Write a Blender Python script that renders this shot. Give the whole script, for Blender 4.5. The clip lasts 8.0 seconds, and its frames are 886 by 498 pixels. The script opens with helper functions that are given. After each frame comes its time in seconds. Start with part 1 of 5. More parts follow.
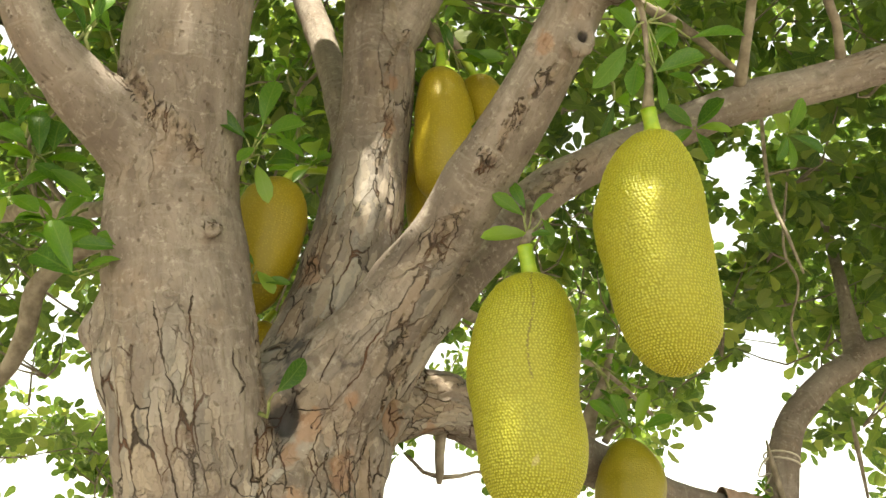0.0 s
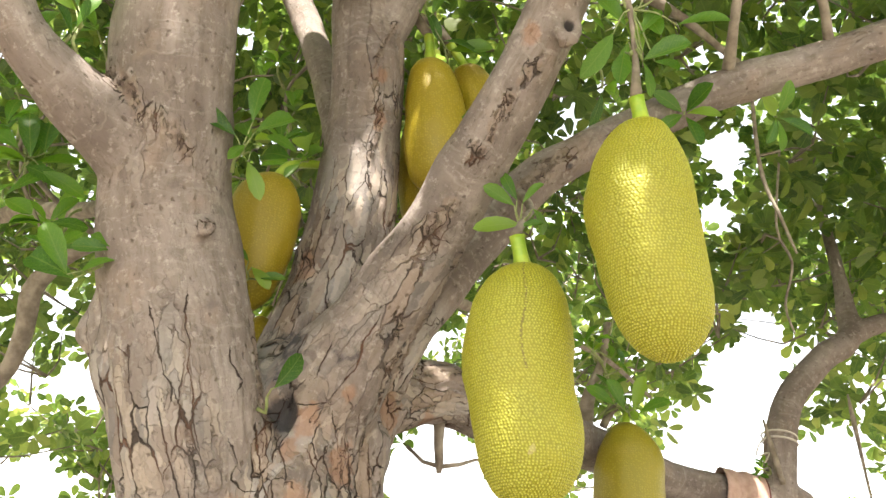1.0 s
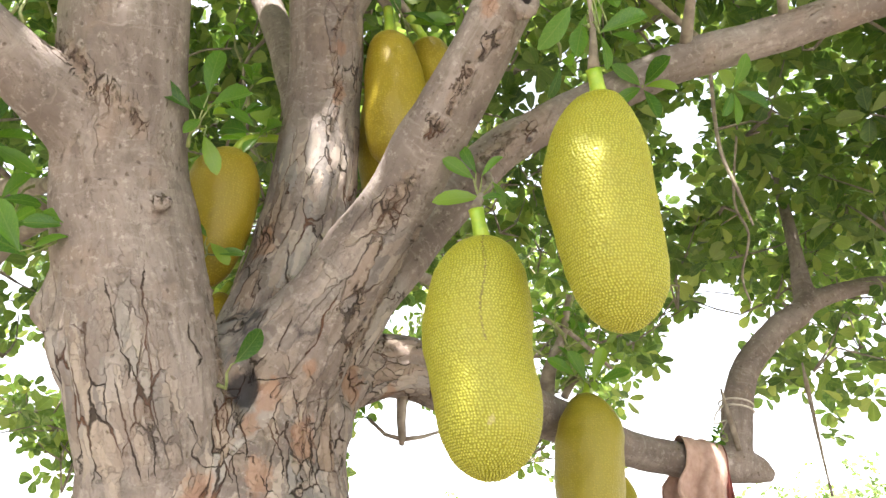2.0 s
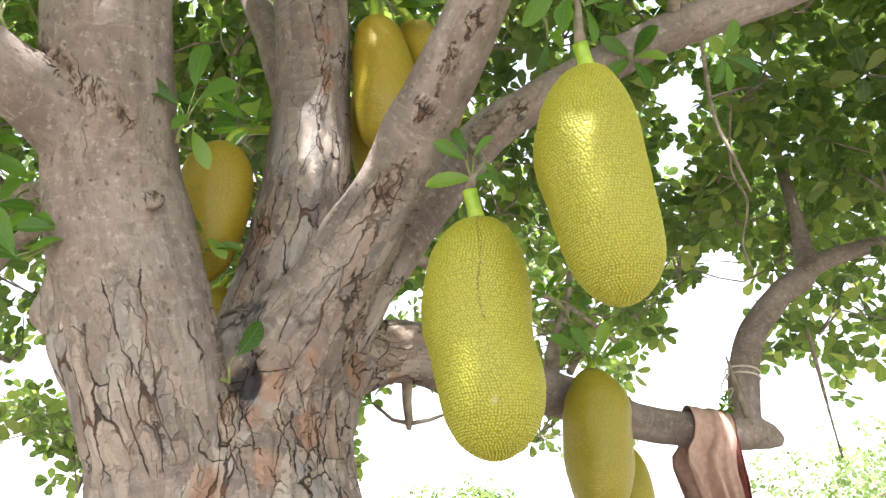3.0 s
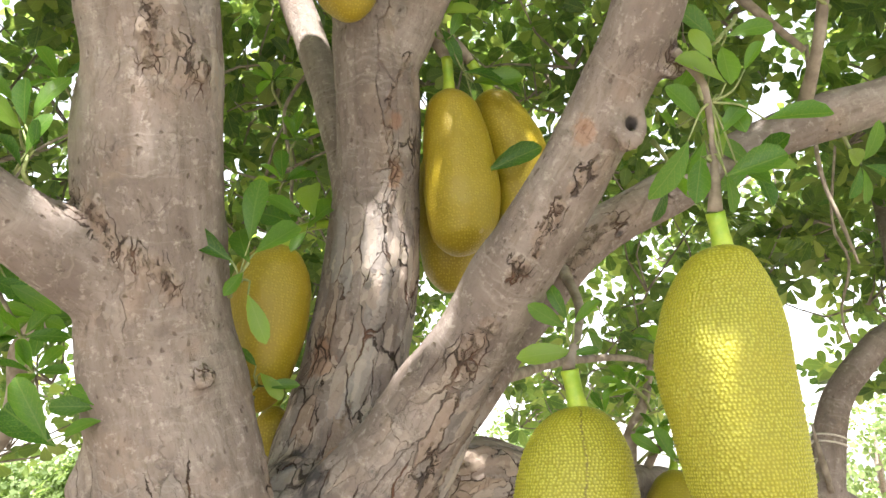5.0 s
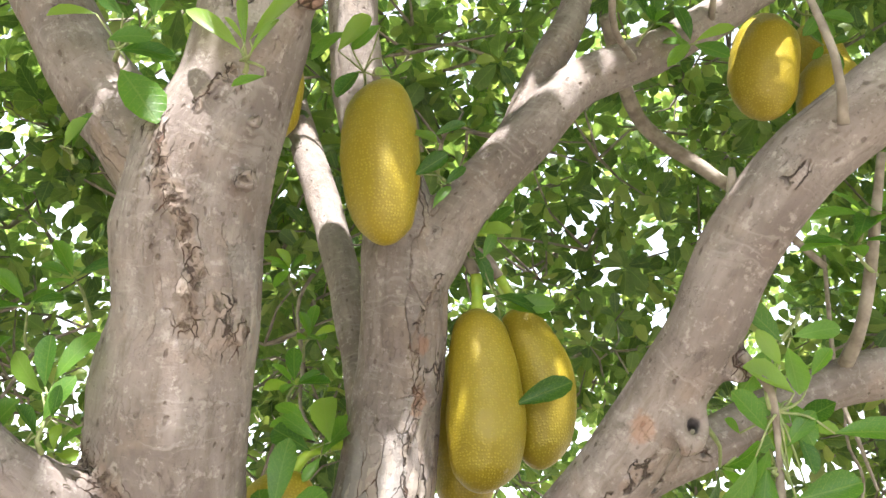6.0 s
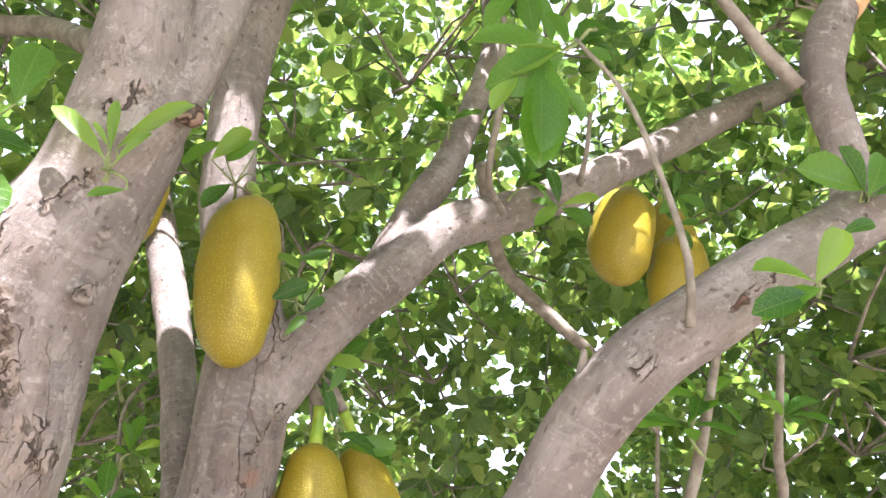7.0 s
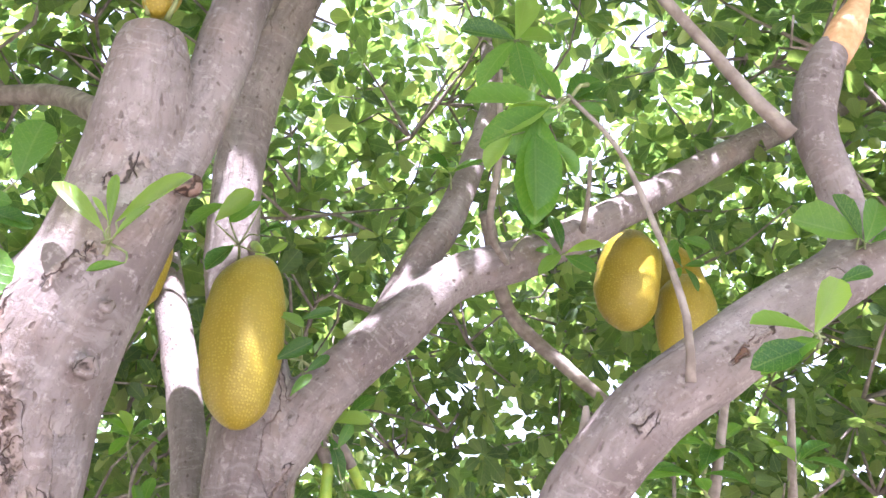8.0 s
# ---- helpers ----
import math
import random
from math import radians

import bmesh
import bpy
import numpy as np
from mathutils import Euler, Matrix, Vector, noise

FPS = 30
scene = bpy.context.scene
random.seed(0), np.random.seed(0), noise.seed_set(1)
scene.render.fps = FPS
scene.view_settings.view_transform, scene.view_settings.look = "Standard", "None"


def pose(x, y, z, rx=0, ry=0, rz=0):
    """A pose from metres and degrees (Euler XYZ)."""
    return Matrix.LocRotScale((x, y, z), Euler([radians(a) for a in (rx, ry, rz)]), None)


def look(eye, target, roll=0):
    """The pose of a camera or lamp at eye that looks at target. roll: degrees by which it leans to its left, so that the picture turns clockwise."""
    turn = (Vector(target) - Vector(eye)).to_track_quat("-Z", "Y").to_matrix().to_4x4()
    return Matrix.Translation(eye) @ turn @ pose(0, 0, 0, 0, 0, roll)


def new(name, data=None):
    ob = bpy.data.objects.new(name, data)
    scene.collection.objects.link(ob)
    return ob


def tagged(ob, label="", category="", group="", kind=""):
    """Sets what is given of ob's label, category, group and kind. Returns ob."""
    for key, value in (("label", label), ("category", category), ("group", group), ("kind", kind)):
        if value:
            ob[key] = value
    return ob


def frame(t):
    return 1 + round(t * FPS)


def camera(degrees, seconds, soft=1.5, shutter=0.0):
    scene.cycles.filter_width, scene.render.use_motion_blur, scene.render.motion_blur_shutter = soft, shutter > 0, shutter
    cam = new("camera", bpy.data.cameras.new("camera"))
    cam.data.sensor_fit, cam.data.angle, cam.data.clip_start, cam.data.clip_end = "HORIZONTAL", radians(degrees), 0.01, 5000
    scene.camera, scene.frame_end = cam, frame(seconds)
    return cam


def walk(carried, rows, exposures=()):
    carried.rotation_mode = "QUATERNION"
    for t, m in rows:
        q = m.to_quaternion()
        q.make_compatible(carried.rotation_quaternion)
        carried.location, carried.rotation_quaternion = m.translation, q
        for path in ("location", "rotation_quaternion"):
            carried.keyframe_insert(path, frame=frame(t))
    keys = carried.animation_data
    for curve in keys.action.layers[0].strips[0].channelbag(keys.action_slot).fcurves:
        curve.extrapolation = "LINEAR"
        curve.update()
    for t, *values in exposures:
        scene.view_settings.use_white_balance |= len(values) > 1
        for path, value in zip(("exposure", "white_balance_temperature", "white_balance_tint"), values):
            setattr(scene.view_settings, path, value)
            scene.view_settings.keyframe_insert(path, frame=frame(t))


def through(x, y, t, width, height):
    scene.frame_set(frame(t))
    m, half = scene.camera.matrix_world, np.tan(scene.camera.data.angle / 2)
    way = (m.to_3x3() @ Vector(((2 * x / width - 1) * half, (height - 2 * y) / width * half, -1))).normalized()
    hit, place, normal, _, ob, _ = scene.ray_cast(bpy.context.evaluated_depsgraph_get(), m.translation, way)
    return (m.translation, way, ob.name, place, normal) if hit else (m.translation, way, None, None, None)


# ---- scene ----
cam = camera(55.9, 8.0)
PATH = [
    (0, (0.0, 0.0, 1.5), (0.0, 1.813, 2.345), 3.0),
    (0.5, (-0.006, -0.007, 1.507), (-0.058, 1.82, 2.32), 2.8),
    (1, (0.009, -0.013, 1.507), (0.016, 1.813, 2.322), 1.4),
    (1.5, (0.017, -0.02, 1.512), (0.051, 1.812, 2.315), 0.1),
    (2, (0.02, -0.014, 1.503), (0.111, 1.833, 2.265), -0.1),
    (2.2, (0.048, -0.01, 1.502), (0.164, 1.841, 2.251), -1.0),
    (3.5, (0.027, -0.012, 1.504), (0.091, 1.858, 2.212), -3.6),
    (4, (0.032, 0.007, 1.508), (0.114, 1.902, 2.142), -2.4),
    (4.5, (-0.007, 0.096, 1.733), (0.051, 2.035, 2.218), -1.8),
    (4.7, (-0.018, 0.088, 1.856), (-0.002, 2.026, 2.351), -1.1),
    (5, (-0.044, 0.072, 2.007), (-0.05, 1.998, 2.545), -0.6),
    (5.2, (-0.056, 0.063, 2.092), (-0.091, 1.976, 2.673), 0.2),
    (6.3, (-0.182, 0.056, 2.334), (-0.089, 1.875, 3.159), 3.8),
    (6.5, (-0.177, 0.059, 2.354), (-0.011, 1.848, 3.232), 3.2),
    (7, (-0.171, 0.051, 2.368), (0.183, 1.748, 3.366), 6.3),
    (7.5, (-0.153, 0.042, 2.374), (0.223, 1.717, 3.4), 5.1),
    (8, (-0.155, 0.024, 2.393), (0.148, 1.684, 3.467), 5.2),
]
EXPOSURES = [(0, 2.06, 8300, 1), (0.5, 2.28, 7700, 10), (1, 2.36, 7200, 11), (2, 2.43, 6750, 13), (3.5, 2.15, 6500, 12), (4, 2.0, 6700, 11), (4.5, 1.87, 6450, 17), (5.1, 2.44, 6850, 12), (6.5, 2.60, 6150, 13), (7, 2.77, 6050, 20), (8, 2.96, 5600, 31)]
walk(cam, [(t, look(eye, target, roll)) for t, eye, target, roll in PATH], EXPOSURES)

# ---- world and sun ----
SUN_DIR = Vector((-0.05, -0.48, 0.87)).normalized()
world = bpy.data.worlds.new("sky")
scene.world = world
world.use_nodes = True
wn = world.node_tree.nodes
sky = wn.new("ShaderNodeTexSky")
sky.sky_type = "NISHITA"
sky.sun_disc = False
sky.sun_elevation = math.asin(SUN_DIR.z)
sky.sun_rotation = math.atan2(SUN_DIR.x, SUN_DIR.y)
sky.air_density, sky.dust_density, sky.ozone_density = 1.0, 2.0, 0.6
wn["Background"].inputs["Strength"].default_value = 0.15
haze = wn.new("ShaderNodeHueSaturation")
haze.inputs["Saturation"].default_value = 0.40
world.node_tree.links.new(sky.outputs["Color"], haze.inputs["Color"])
world.node_tree.links.new(haze.outputs["Color"], wn["Background"].inputs["Color"])
sun = new("sun", bpy.data.lights.new("sun", "SUN"))
sun.data.energy, sun.data.angle, sun.data.color = 4.0, radians(0.53), (1.0, 0.97, 0.93)
sun.matrix_world = look(SUN_DIR * 20, (0, 0, 0))


# ---- materials ----
class Nodes:
    """A short way to write node materials."""

    def __init__(self, name):
        self.mat = bpy.data.materials.new(name)
        self.mat.use_nodes = True
        self.tree = self.mat.node_tree
        self.bsdf = self.tree.nodes["Principled BSDF"]
        self.out = self.tree.nodes["Material Output"]

    def node(self, kind, **inputs):
        n = self.tree.nodes.new(kind)
        for key, value in inputs.items():
            self.put(n.inputs[key.replace("_", " ")], value)
        return n

    def put(self, socket, value):
        if isinstance(value, bpy.types.NodeSocket):
            self.tree.links.new(value, socket)
        elif isinstance(value, tuple) and len(value) == 3 and socket.type == "RGBA":
            socket.default_value = (*value, 1)
        else:
            socket.default_value = value

    def math(self, op, a, b=0.0, c=0.0):
        n = self.tree.nodes.new("ShaderNodeMath")
        n.operation = op
        for s, v in zip(n.inputs, (a, b, c)):
            self.put(s, v)
        return n.outputs[0]

    def ramp(self, fac, lo, hi, a=0.0, b=1.0):
        n = self.tree.nodes.new("ShaderNodeMapRange")
        n.interpolation_type = "SMOOTHSTEP"
        for s, v in zip(n.inputs, (fac, lo, hi, a, b)):
            self.put(s, v)
        return n.outputs[0]

    def mix(self, fac, a, b, how="MIX"):
        n = self.tree.nodes.new("ShaderNodeMix")
        n.data_type, n.blend_type = "RGBA", how
        self.put(n.inputs[0], fac)
        self.put(n.inputs[6], a)
        self.put(n.inputs[7], b)
        return n.outputs[2]

    def noise(self, vec, scale, detail=4.0, rough=0.55, out="Fac"):
        n = self.node("ShaderNodeTexNoise", Scale=scale, Detail=detail, Roughness=rough)
        if vec is not None:
            self.put(n.inputs["Vector"], vec)
        return n.outputs[out]

    def attr(self, name, out="Vector"):
        n = self.tree.nodes.new("ShaderNodeAttribute")
        n.attribute_name = name
        return n.outputs[out]

    def scaled(self, vec, s):
        n = self.tree.nodes.new("ShaderNodeMapping")
        self.put(n.inputs["Vector"], vec)
        n.inputs["Scale"].default_value = s
        return n.outputs[0]

    def coords(self):
        return self.tree.nodes.new("ShaderNodeTexCoord").outputs["Object"]

    def bump(self, height, strength, distance, normal=None):
        n = self.node("ShaderNodeBump", Height=height, Strength=strength, Distance=distance)
        if normal is not None:
            self.put(n.inputs["Normal"], normal)
        return n.outputs[0]

    def set(self, **inputs):
        for key, value in inputs.items():
            self.put(self.bsdf.inputs[key.replace("_", " ")], value)
        return self.mat


def bark_material():
    m = Nodes("bark")
    g = m.attr("grain")
    add = m.tree.nodes.new("ShaderNodeVectorMath")
    add.operation = "MULTIPLY_ADD"
    m.put(add.inputs[0], m.noise(g, 7.0, 4.0, 0.6, "Color"))
    add.inputs[1].default_value = (0.045, 0.045, 0.10)
    m.put(add.inputs[2], g)
    w = add.outputs[0]
    rough = m.attr("rough", "Fac")
    ridge = m.attr("ridge", "Fac")
    spread = m.noise(g, 4.2, 3.0)
    old = m.ramp(m.math("ADD", spread, m.math("MULTIPLY", rough, 0.42)), 0.60, 0.86)

    def fissure(size, half, detail=4.0):
        n = m.noise(m.scaled(w, size), 1.0, detail, 0.55)
        return m.ramp(m.math("ABSOLUTE", m.math("SUBTRACT", n, 0.5)), half * 0.15, half, 1.0, 0.0)

    jag = m.tree.nodes.new("ShaderNodeVectorMath")
    jag.operation = "MULTIPLY_ADD"
    m.put(jag.inputs[0], m.noise(g, 34.0, 3.0, 0.6, "Color"))
    jag.inputs[1].default_value = (0.015, 0.015, 0.030)
    m.put(jag.inputs[2], w)
    jagged = jag.outputs[0]

    def plates(size, thin, wide):
        """Cracks round tall plates, wider and narrower along their way, and three random values for each plate."""
        spot = m.scaled(jagged, size)
        n = m.node("ShaderNodeTexVoronoi", Scale=1.0)
        n.feature = "DISTANCE_TO_EDGE"
        m.put(n.inputs["Vector"], spot)
        gap = m.ramp(m.noise(m.scaled(g, (1.0, 1.0, 0.45)), 17.0, 3.0, 0.6), 0.38, 0.70, thin, wide)
        line = m.ramp(m.math("DIVIDE", n.outputs["Distance"], gap), 0.25, 1.0, 1.0, 0.0)
        cell = m.node("ShaderNodeTexVoronoi", Scale=1.0)
        m.put(cell.inputs["Vector"], spot)
        rgb = m.tree.nodes.new("ShaderNodeSeparateColor")
        m.put(rgb.inputs[0], cell.outputs["Color"])
        return m.math("MULTIPLY", line, m.ramp(gap, thin, thin + 0.010)), rgb.outputs

    cut = m.math("ADD", m.attr("cut", "Fac"), m.math("MULTIPLY", m.math("SUBTRACT", m.noise(g, 42.0, 4.0, 0.65), 0.5), 0.016))
    cut_wide = m.ramp(m.noise(g, 30.0, 2.0), 0.35, 0.65, 0.0009, 0.0025)
    cuts = m.math("MULTIPLY", m.ramp(m.math("DIVIDE", m.math("ABSOLUTE", cut), cut_wide), 0.4, 1.0, 1.0, 0.0), m.ramp(m.attr("near_cut", "Fac"), 0.05, 0.3))
    big_line, big = plates((25.0, 25.0, 7.0), 0.003, 0.062)
    small_line, small = plates((52.0, 52.0, 18.0), 0.005, 0.105)
    long_cracks = m.math("MAXIMUM", m.math("MULTIPLY", big_line, old), cuts)
    short_cracks = m.math("MULTIPLY", small_line, m.math("MAXIMUM", m.ramp(m.math("ADD", m.noise(g, 7.0, 3.0), m.math("MULTIPLY", rough, 0.24)), 0.74, 0.90, 0.0, 0.8), m.ramp(ridge, 0.05, 0.40)))
    cross = m.math("MULTIPLY", fissure((14.0, 14.0, 30.0), 0.012), m.math("MULTIPLY", old, m.ramp(m.noise(g, 11.0, 2.0), 0.52, 0.62)))
    torn = m.ramp(m.math("ADD", m.math("MULTIPLY", ridge, 0.30), m.noise(m.scaled(w, (95.0, 95.0, 80.0)), 1.0, 5.0, 0.8)), 0.74, 0.86)
    torn = m.math("MULTIPLY", torn, m.ramp(ridge, 0.02, 0.3))
    crack = m.math("MAXIMUM", m.math("MAXIMUM", long_cracks, m.math("MULTIPLY", short_cracks, 0.9)), m.math("MAXIMUM", m.math("MULTIPLY", cross, 0.35), m.math("MULTIPLY", torn, 0.42)))
    crackle = m.math("MULTIPLY", fissure((85.0, 85.0, 60.0), 0.030, 3.0), m.ramp(m.noise(g, 16.0, 3.0), 0.50, 0.64))
    crack = m.math("MAXIMUM", crack, m.math("MULTIPLY", crackle, 0.14))
    wrinkle = m.noise(m.scaled(w, (7.0, 7.0, 75.0)), 1.0, 4.0, 0.6)
    fibre = m.noise(m.scaled(w, (95.0, 95.0, 14.0)), 1.0, 5.0, 0.68)
    pits = m.noise(g, 170.0, 4.0, 0.65)
    blot = m.noise(g, 26.0, 5.0, 0.65)
    tone = m.noise(g, 3.4, 4.0, 0.62)
    base = m.mix(m.ramp(tone, 0.34, 0.68), (0.142, 0.115, 0.104), (0.245, 0.206, 0.188))
    base = m.mix(m.ramp(m.noise(m.scaled(w, (13.0, 13.0, 3.5)), 1.0, 4.0, 0.6), 0.44, 0.70, 0.0, 0.65), base, (0.305, 0.266, 0.246))
    base = m.mix(m.ramp(m.noise(g, 9.0, 4.0, 0.6), 0.52, 0.74, 0.0, 0.6), base, (0.255, 0.192, 0.158))
    base = m.mix(m.ramp(blot, 0.50, 0.70, 0.0, 0.55), base, (0.125, 0.105, 0.092))
    base = m.mix(m.ramp(fibre, 0.46, 0.70, 0.0, 0.55), base, (0.14, 0.112, 0.092))
    base = m.mix(m.ramp(wrinkle, 0.54, 0.68, 0.0, 0.30), base, (0.34, 0.31, 0.285))
    base = m.mix(m.ramp(pits, 0.60, 0.70, 0.0, 0.6), base, (0.10, 0.08, 0.068))
    base = m.mix(m.ramp(m.noise(g, 60.0, 5.0, 0.7), 0.54, 0.66, 0.0, 0.45), base, (0.40, 0.365, 0.335))
    dots = m.node("ShaderNodeTexVoronoi", Scale=75.0)
    m.put(dots.inputs["Vector"], m.scaled(w, (1.0, 1.0, 0.7)))
    chosen = m.node("ShaderNodeSeparateColor")
    m.put(chosen.inputs[0], dots.outputs["Color"])
    spot = m.math("MULTIPLY", m.ramp(dots.outputs["Distance"], 0.14, 0.34, 1.0, 0.0), m.ramp(chosen.outputs[0], 0.80, 0.84))
    base = m.mix(m.math("MULTIPLY", spot, 0.6), base, (0.085, 0.062, 0.05))
    # plates where old bark has flaked away, paler, redder or greyer
    fine = m.math("MULTIPLY", m.ramp(small[1], 0.55, 0.85), old)
    base = m.mix(m.math("MULTIPLY", m.ramp(big[0], 0.66, 0.76, 0.0, 0.45), old), base, (0.37, 0.345, 0.325))
    base = m.mix(m.math("MULTIPLY", m.ramp(big[1], 0.74, 0.82, 0.0, 0.42), old), base, (0.31, 0.225, 0.165))
    base = m.mix(m.math("MULTIPLY", m.ramp(big[2], 0.72, 0.80, 0.0, 0.45), old), base, (0.165, 0.16, 0.158))
    base = m.mix(m.math("MULTIPLY", fine, 0.45), base, (0.44, 0.37, 0.31))
    base = m.mix(m.math("MULTIPLY", m.math("MULTIPLY", m.ramp(small[2], 0.72, 0.85), old), 0.4), base, (0.19, 0.14, 0.115))
    ragged = m.math("SUBTRACT", m.noise(g, 38.0, 4.0), 0.5)
    base = m.mix(m.ramp(m.math("ADD", m.attr("russet", "Fac"), m.math("MULTIPLY", ragged, 1.6)), 0.40, 0.85, 0.0, 0.55), base, (0.275, 0.145, 0.088))
    base = m.mix(m.ramp(m.math("ADD", m.attr("char_shade", "Fac"), ragged), 0.25, 0.60, 0.0, 0.90), base, (0.045, 0.043, 0.047))
    base = m.mix(m.ramp(m.math("ADD", ridge, m.math("MULTIPLY", ragged, 0.9)), 0.25, 0.80, 0.0, 0.40), base, m.mix(m.ramp(small[0], 0.3, 0.7), (0.22, 0.150, 0.108), (0.33, 0.255, 0.20)))
    edge = m.mix(m.ramp(m.noise(g, 12.0, 2.0), 0.45, 0.65), (0.026, 0.019, 0.016), (0.10, 0.045, 0.026))
    base = m.mix(m.math("MULTIPLY", crack, 0.9), base, edge)
    height = m.math("ADD", m.math("MULTIPLY", wrinkle, 0.12), m.math("MULTIPLY", fibre, 0.24))
    height = m.math("ADD", height, m.math("MULTIPLY", blot, 0.22))
    height = m.math("ADD", height, m.math("MULTIPLY", pits, 0.16))
    height = m.math("SUBTRACT", height, m.math("MULTIPLY", spot, 0.25))
    height = m.math("ADD", height, m.math("MULTIPLY", m.math("MULTIPLY", big[0], old), 0.30))
    height = m.math("ADD", height, m.math("MULTIPLY", m.math("MULTIPLY", small[1], m.math("MAXIMUM", m.math("MULTIPLY", old, 0.6), m.ramp(ridge, 0.05, 0.5))), 0.40))
    height = m.math("SUBTRACT", height, crack)
    return m.set(Base_Color=base, Roughness=0.9, Normal=m.bump(height, 1.0, 0.009), **{"Specular IOR Level": 0.2})


def twig_material():
    m = Nodes("twig_bark")
    c = m.coords()
    n = m.noise(c, 30.0, 4.0)
    base = m.mix(m.ramp(n, 0.3, 0.7), (0.15, 0.12, 0.095), (0.29, 0.25, 0.205))
    return m.set(Base_Color=base, Roughness=0.85, Normal=m.bump(m.noise(c, 120.0), 0.5, 0.003))


def leaf_material(name, dark, mid, young, gloss=0.34, through_tint=(2.6, 2.5, 0.8)):
    """Leaves: colour by leaf, a paler midrib and side veins, and light that comes through."""
    m = Nodes(name)
    island = m.tree.nodes.new("ShaderNodeNewGeometry").outputs["Random Per Island"]
    own = m.tree.nodes.new("ShaderNodeObjectInfo").outputs["Random"]
    pick = m.math("FRACT", m.math("ADD", island, own))
    base = m.mix(m.ramp(pick, 0.1, 0.62), dark, mid)
    base = m.mix(m.ramp(pick, 0.70, 0.98), base, young)
    uv = m.tree.nodes.new("ShaderNodeUVMap").outputs[0]
    sep = m.tree.nodes.new("ShaderNodeSeparateXYZ")
    m.put(sep.inputs[0], uv)
    across = m.math("ABSOLUTE", m.math("SUBTRACT", sep.outputs[0], 0.5))
    rib = m.ramp(across, 0.012, 0.035, 1.0, 0.0)
    slant = m.math("SUBTRACT", sep.outputs[1], m.math("MULTIPLY", across, 0.55))
    vein = m.math("ABSOLUTE", m.math("SUBTRACT", m.math("FRACT", m.math("MULTIPLY", slant, 7.0)), 0.5))
    vein = m.ramp(vein, 0.02, 0.09, 0.55, 0.0)
    lines = m.math("MAXIMUM", rib, vein)
    blot = m.noise(m.coords(), 35.0, 3.0)
    base = m.mix(m.ramp(blot, 0.45, 0.75, 0.0, 0.35), base, young)
    base = m.mix(m.math("MULTIPLY", lines, 0.26), base, (0.24, 0.33, 0.10))
    m.set(Base_Color=base, Roughness=m.ramp(blot, 0.3, 0.7, gloss, gloss + 0.18), Normal=m.bump(lines, 0.35, 0.0015))
    through = m.node("ShaderNodeBsdfTranslucent")
    m.put(through.inputs["Color"], m.mix(1.0, base, through_tint, "MULTIPLY"))
    mix = m.tree.nodes.new("ShaderNodeMixShader")
    mix.inputs[0].default_value = 0.56
    m.put(mix.inputs[1], m.bsdf.outputs[0])
    m.put(mix.inputs[2], through.outputs[0])
    m.put(m.out.inputs["Surface"], mix.outputs[0])
    return m.mat


def fruit_material(name, low, high, blush, cells=0.0):
    m = Nodes(name)
    tip = m.attr("tip", "Fac")
    c = m.coords()
    knobs = m.node("ShaderNodeTexVoronoi", Scale=165.0, Randomness=0.6)
    m.put(knobs.inputs["Vector"], c)
    knobs = m.ramp(knobs.outputs["Distance"], 0.10, 0.62, 1.0, 0.0)
    if cells:
        tip = knobs
    base = m.mix(m.ramp(tip, 0.15, 1.0), low, high)
    base = m.mix(m.ramp(m.noise(c, 9.0, 4.0), 0.42, 0.72, 0.0, 0.45), base, blush)
    scab = m.math("MULTIPLY", m.ramp(m.noise(c, 24.0, 2.0), 0.72, 0.76), 0.4)
    base = m.mix(scab, base, (0.45, 0.36, 0.22))
    base = m.mix(m.attr("seam", "Fac"), base, (0.10, 0.07, 0.02))
    m.set(Base_Color=base, Roughness=0.44, Normal=m.bump(m.math("ADD", m.math("MULTIPLY", knobs, cells), m.math("MULTIPLY", m.noise(c, 420.0, 2.0), 0.25)), 0.8, 0.0018), **{"Specular IOR Level": 0.45})
    m.bsdf.inputs["Subsurface Weight"].default_value = 0.0
    return m.mat


def plain_material(name, a, b, scale, roughness=0.7, relief=0.002, metallic=0.0):
    m = Nodes(name)
    c = m.coords()
    n = m.noise(c, scale, 5.0)
    return m.set(Base_Color=m.mix(m.ramp(n, 0.3, 0.7), a, b), Roughness=roughness, Metallic=metallic, Normal=m.bump(m.noise(c, scale * 6), 0.5, relief))


BARK = bark_material()
TWIG = twig_material()
LEAF = leaf_material("leaf", (0.042, 0.082, 0.030), (0.093, 0.148, 0.050), (0.178, 0.220, 0.086), 0.34, (2.7, 2.6, 1.35))
LEAF_NEAR = leaf_material("young_leaf", (0.035, 0.11, 0.018), (0.09, 0.21, 0.03), (0.20, 0.32, 0.06), 0.28, (1.7, 1.7, 0.7))
# distant leaves: the haze of distance is put into their paler colour
LEAF_FAR = leaf_material("haze_tinted_leaf", (0.10, 0.155, 0.055), (0.16, 0.225, 0.085), (0.23, 0.29, 0.13), 0.5, (1.5, 1.6, 0.9))
FRUIT_GREEN = fruit_material("rind_green", (0.215, 0.207, 0.010), (0.42, 0.42, 0.065), (0.29, 0.255, 0.016))
FRUIT_GOLD = fruit_material("rind_gold", (0.255, 0.192, 0.012), (0.345, 0.268, 0.026), (0.29, 0.205, 0.012), 0.35)
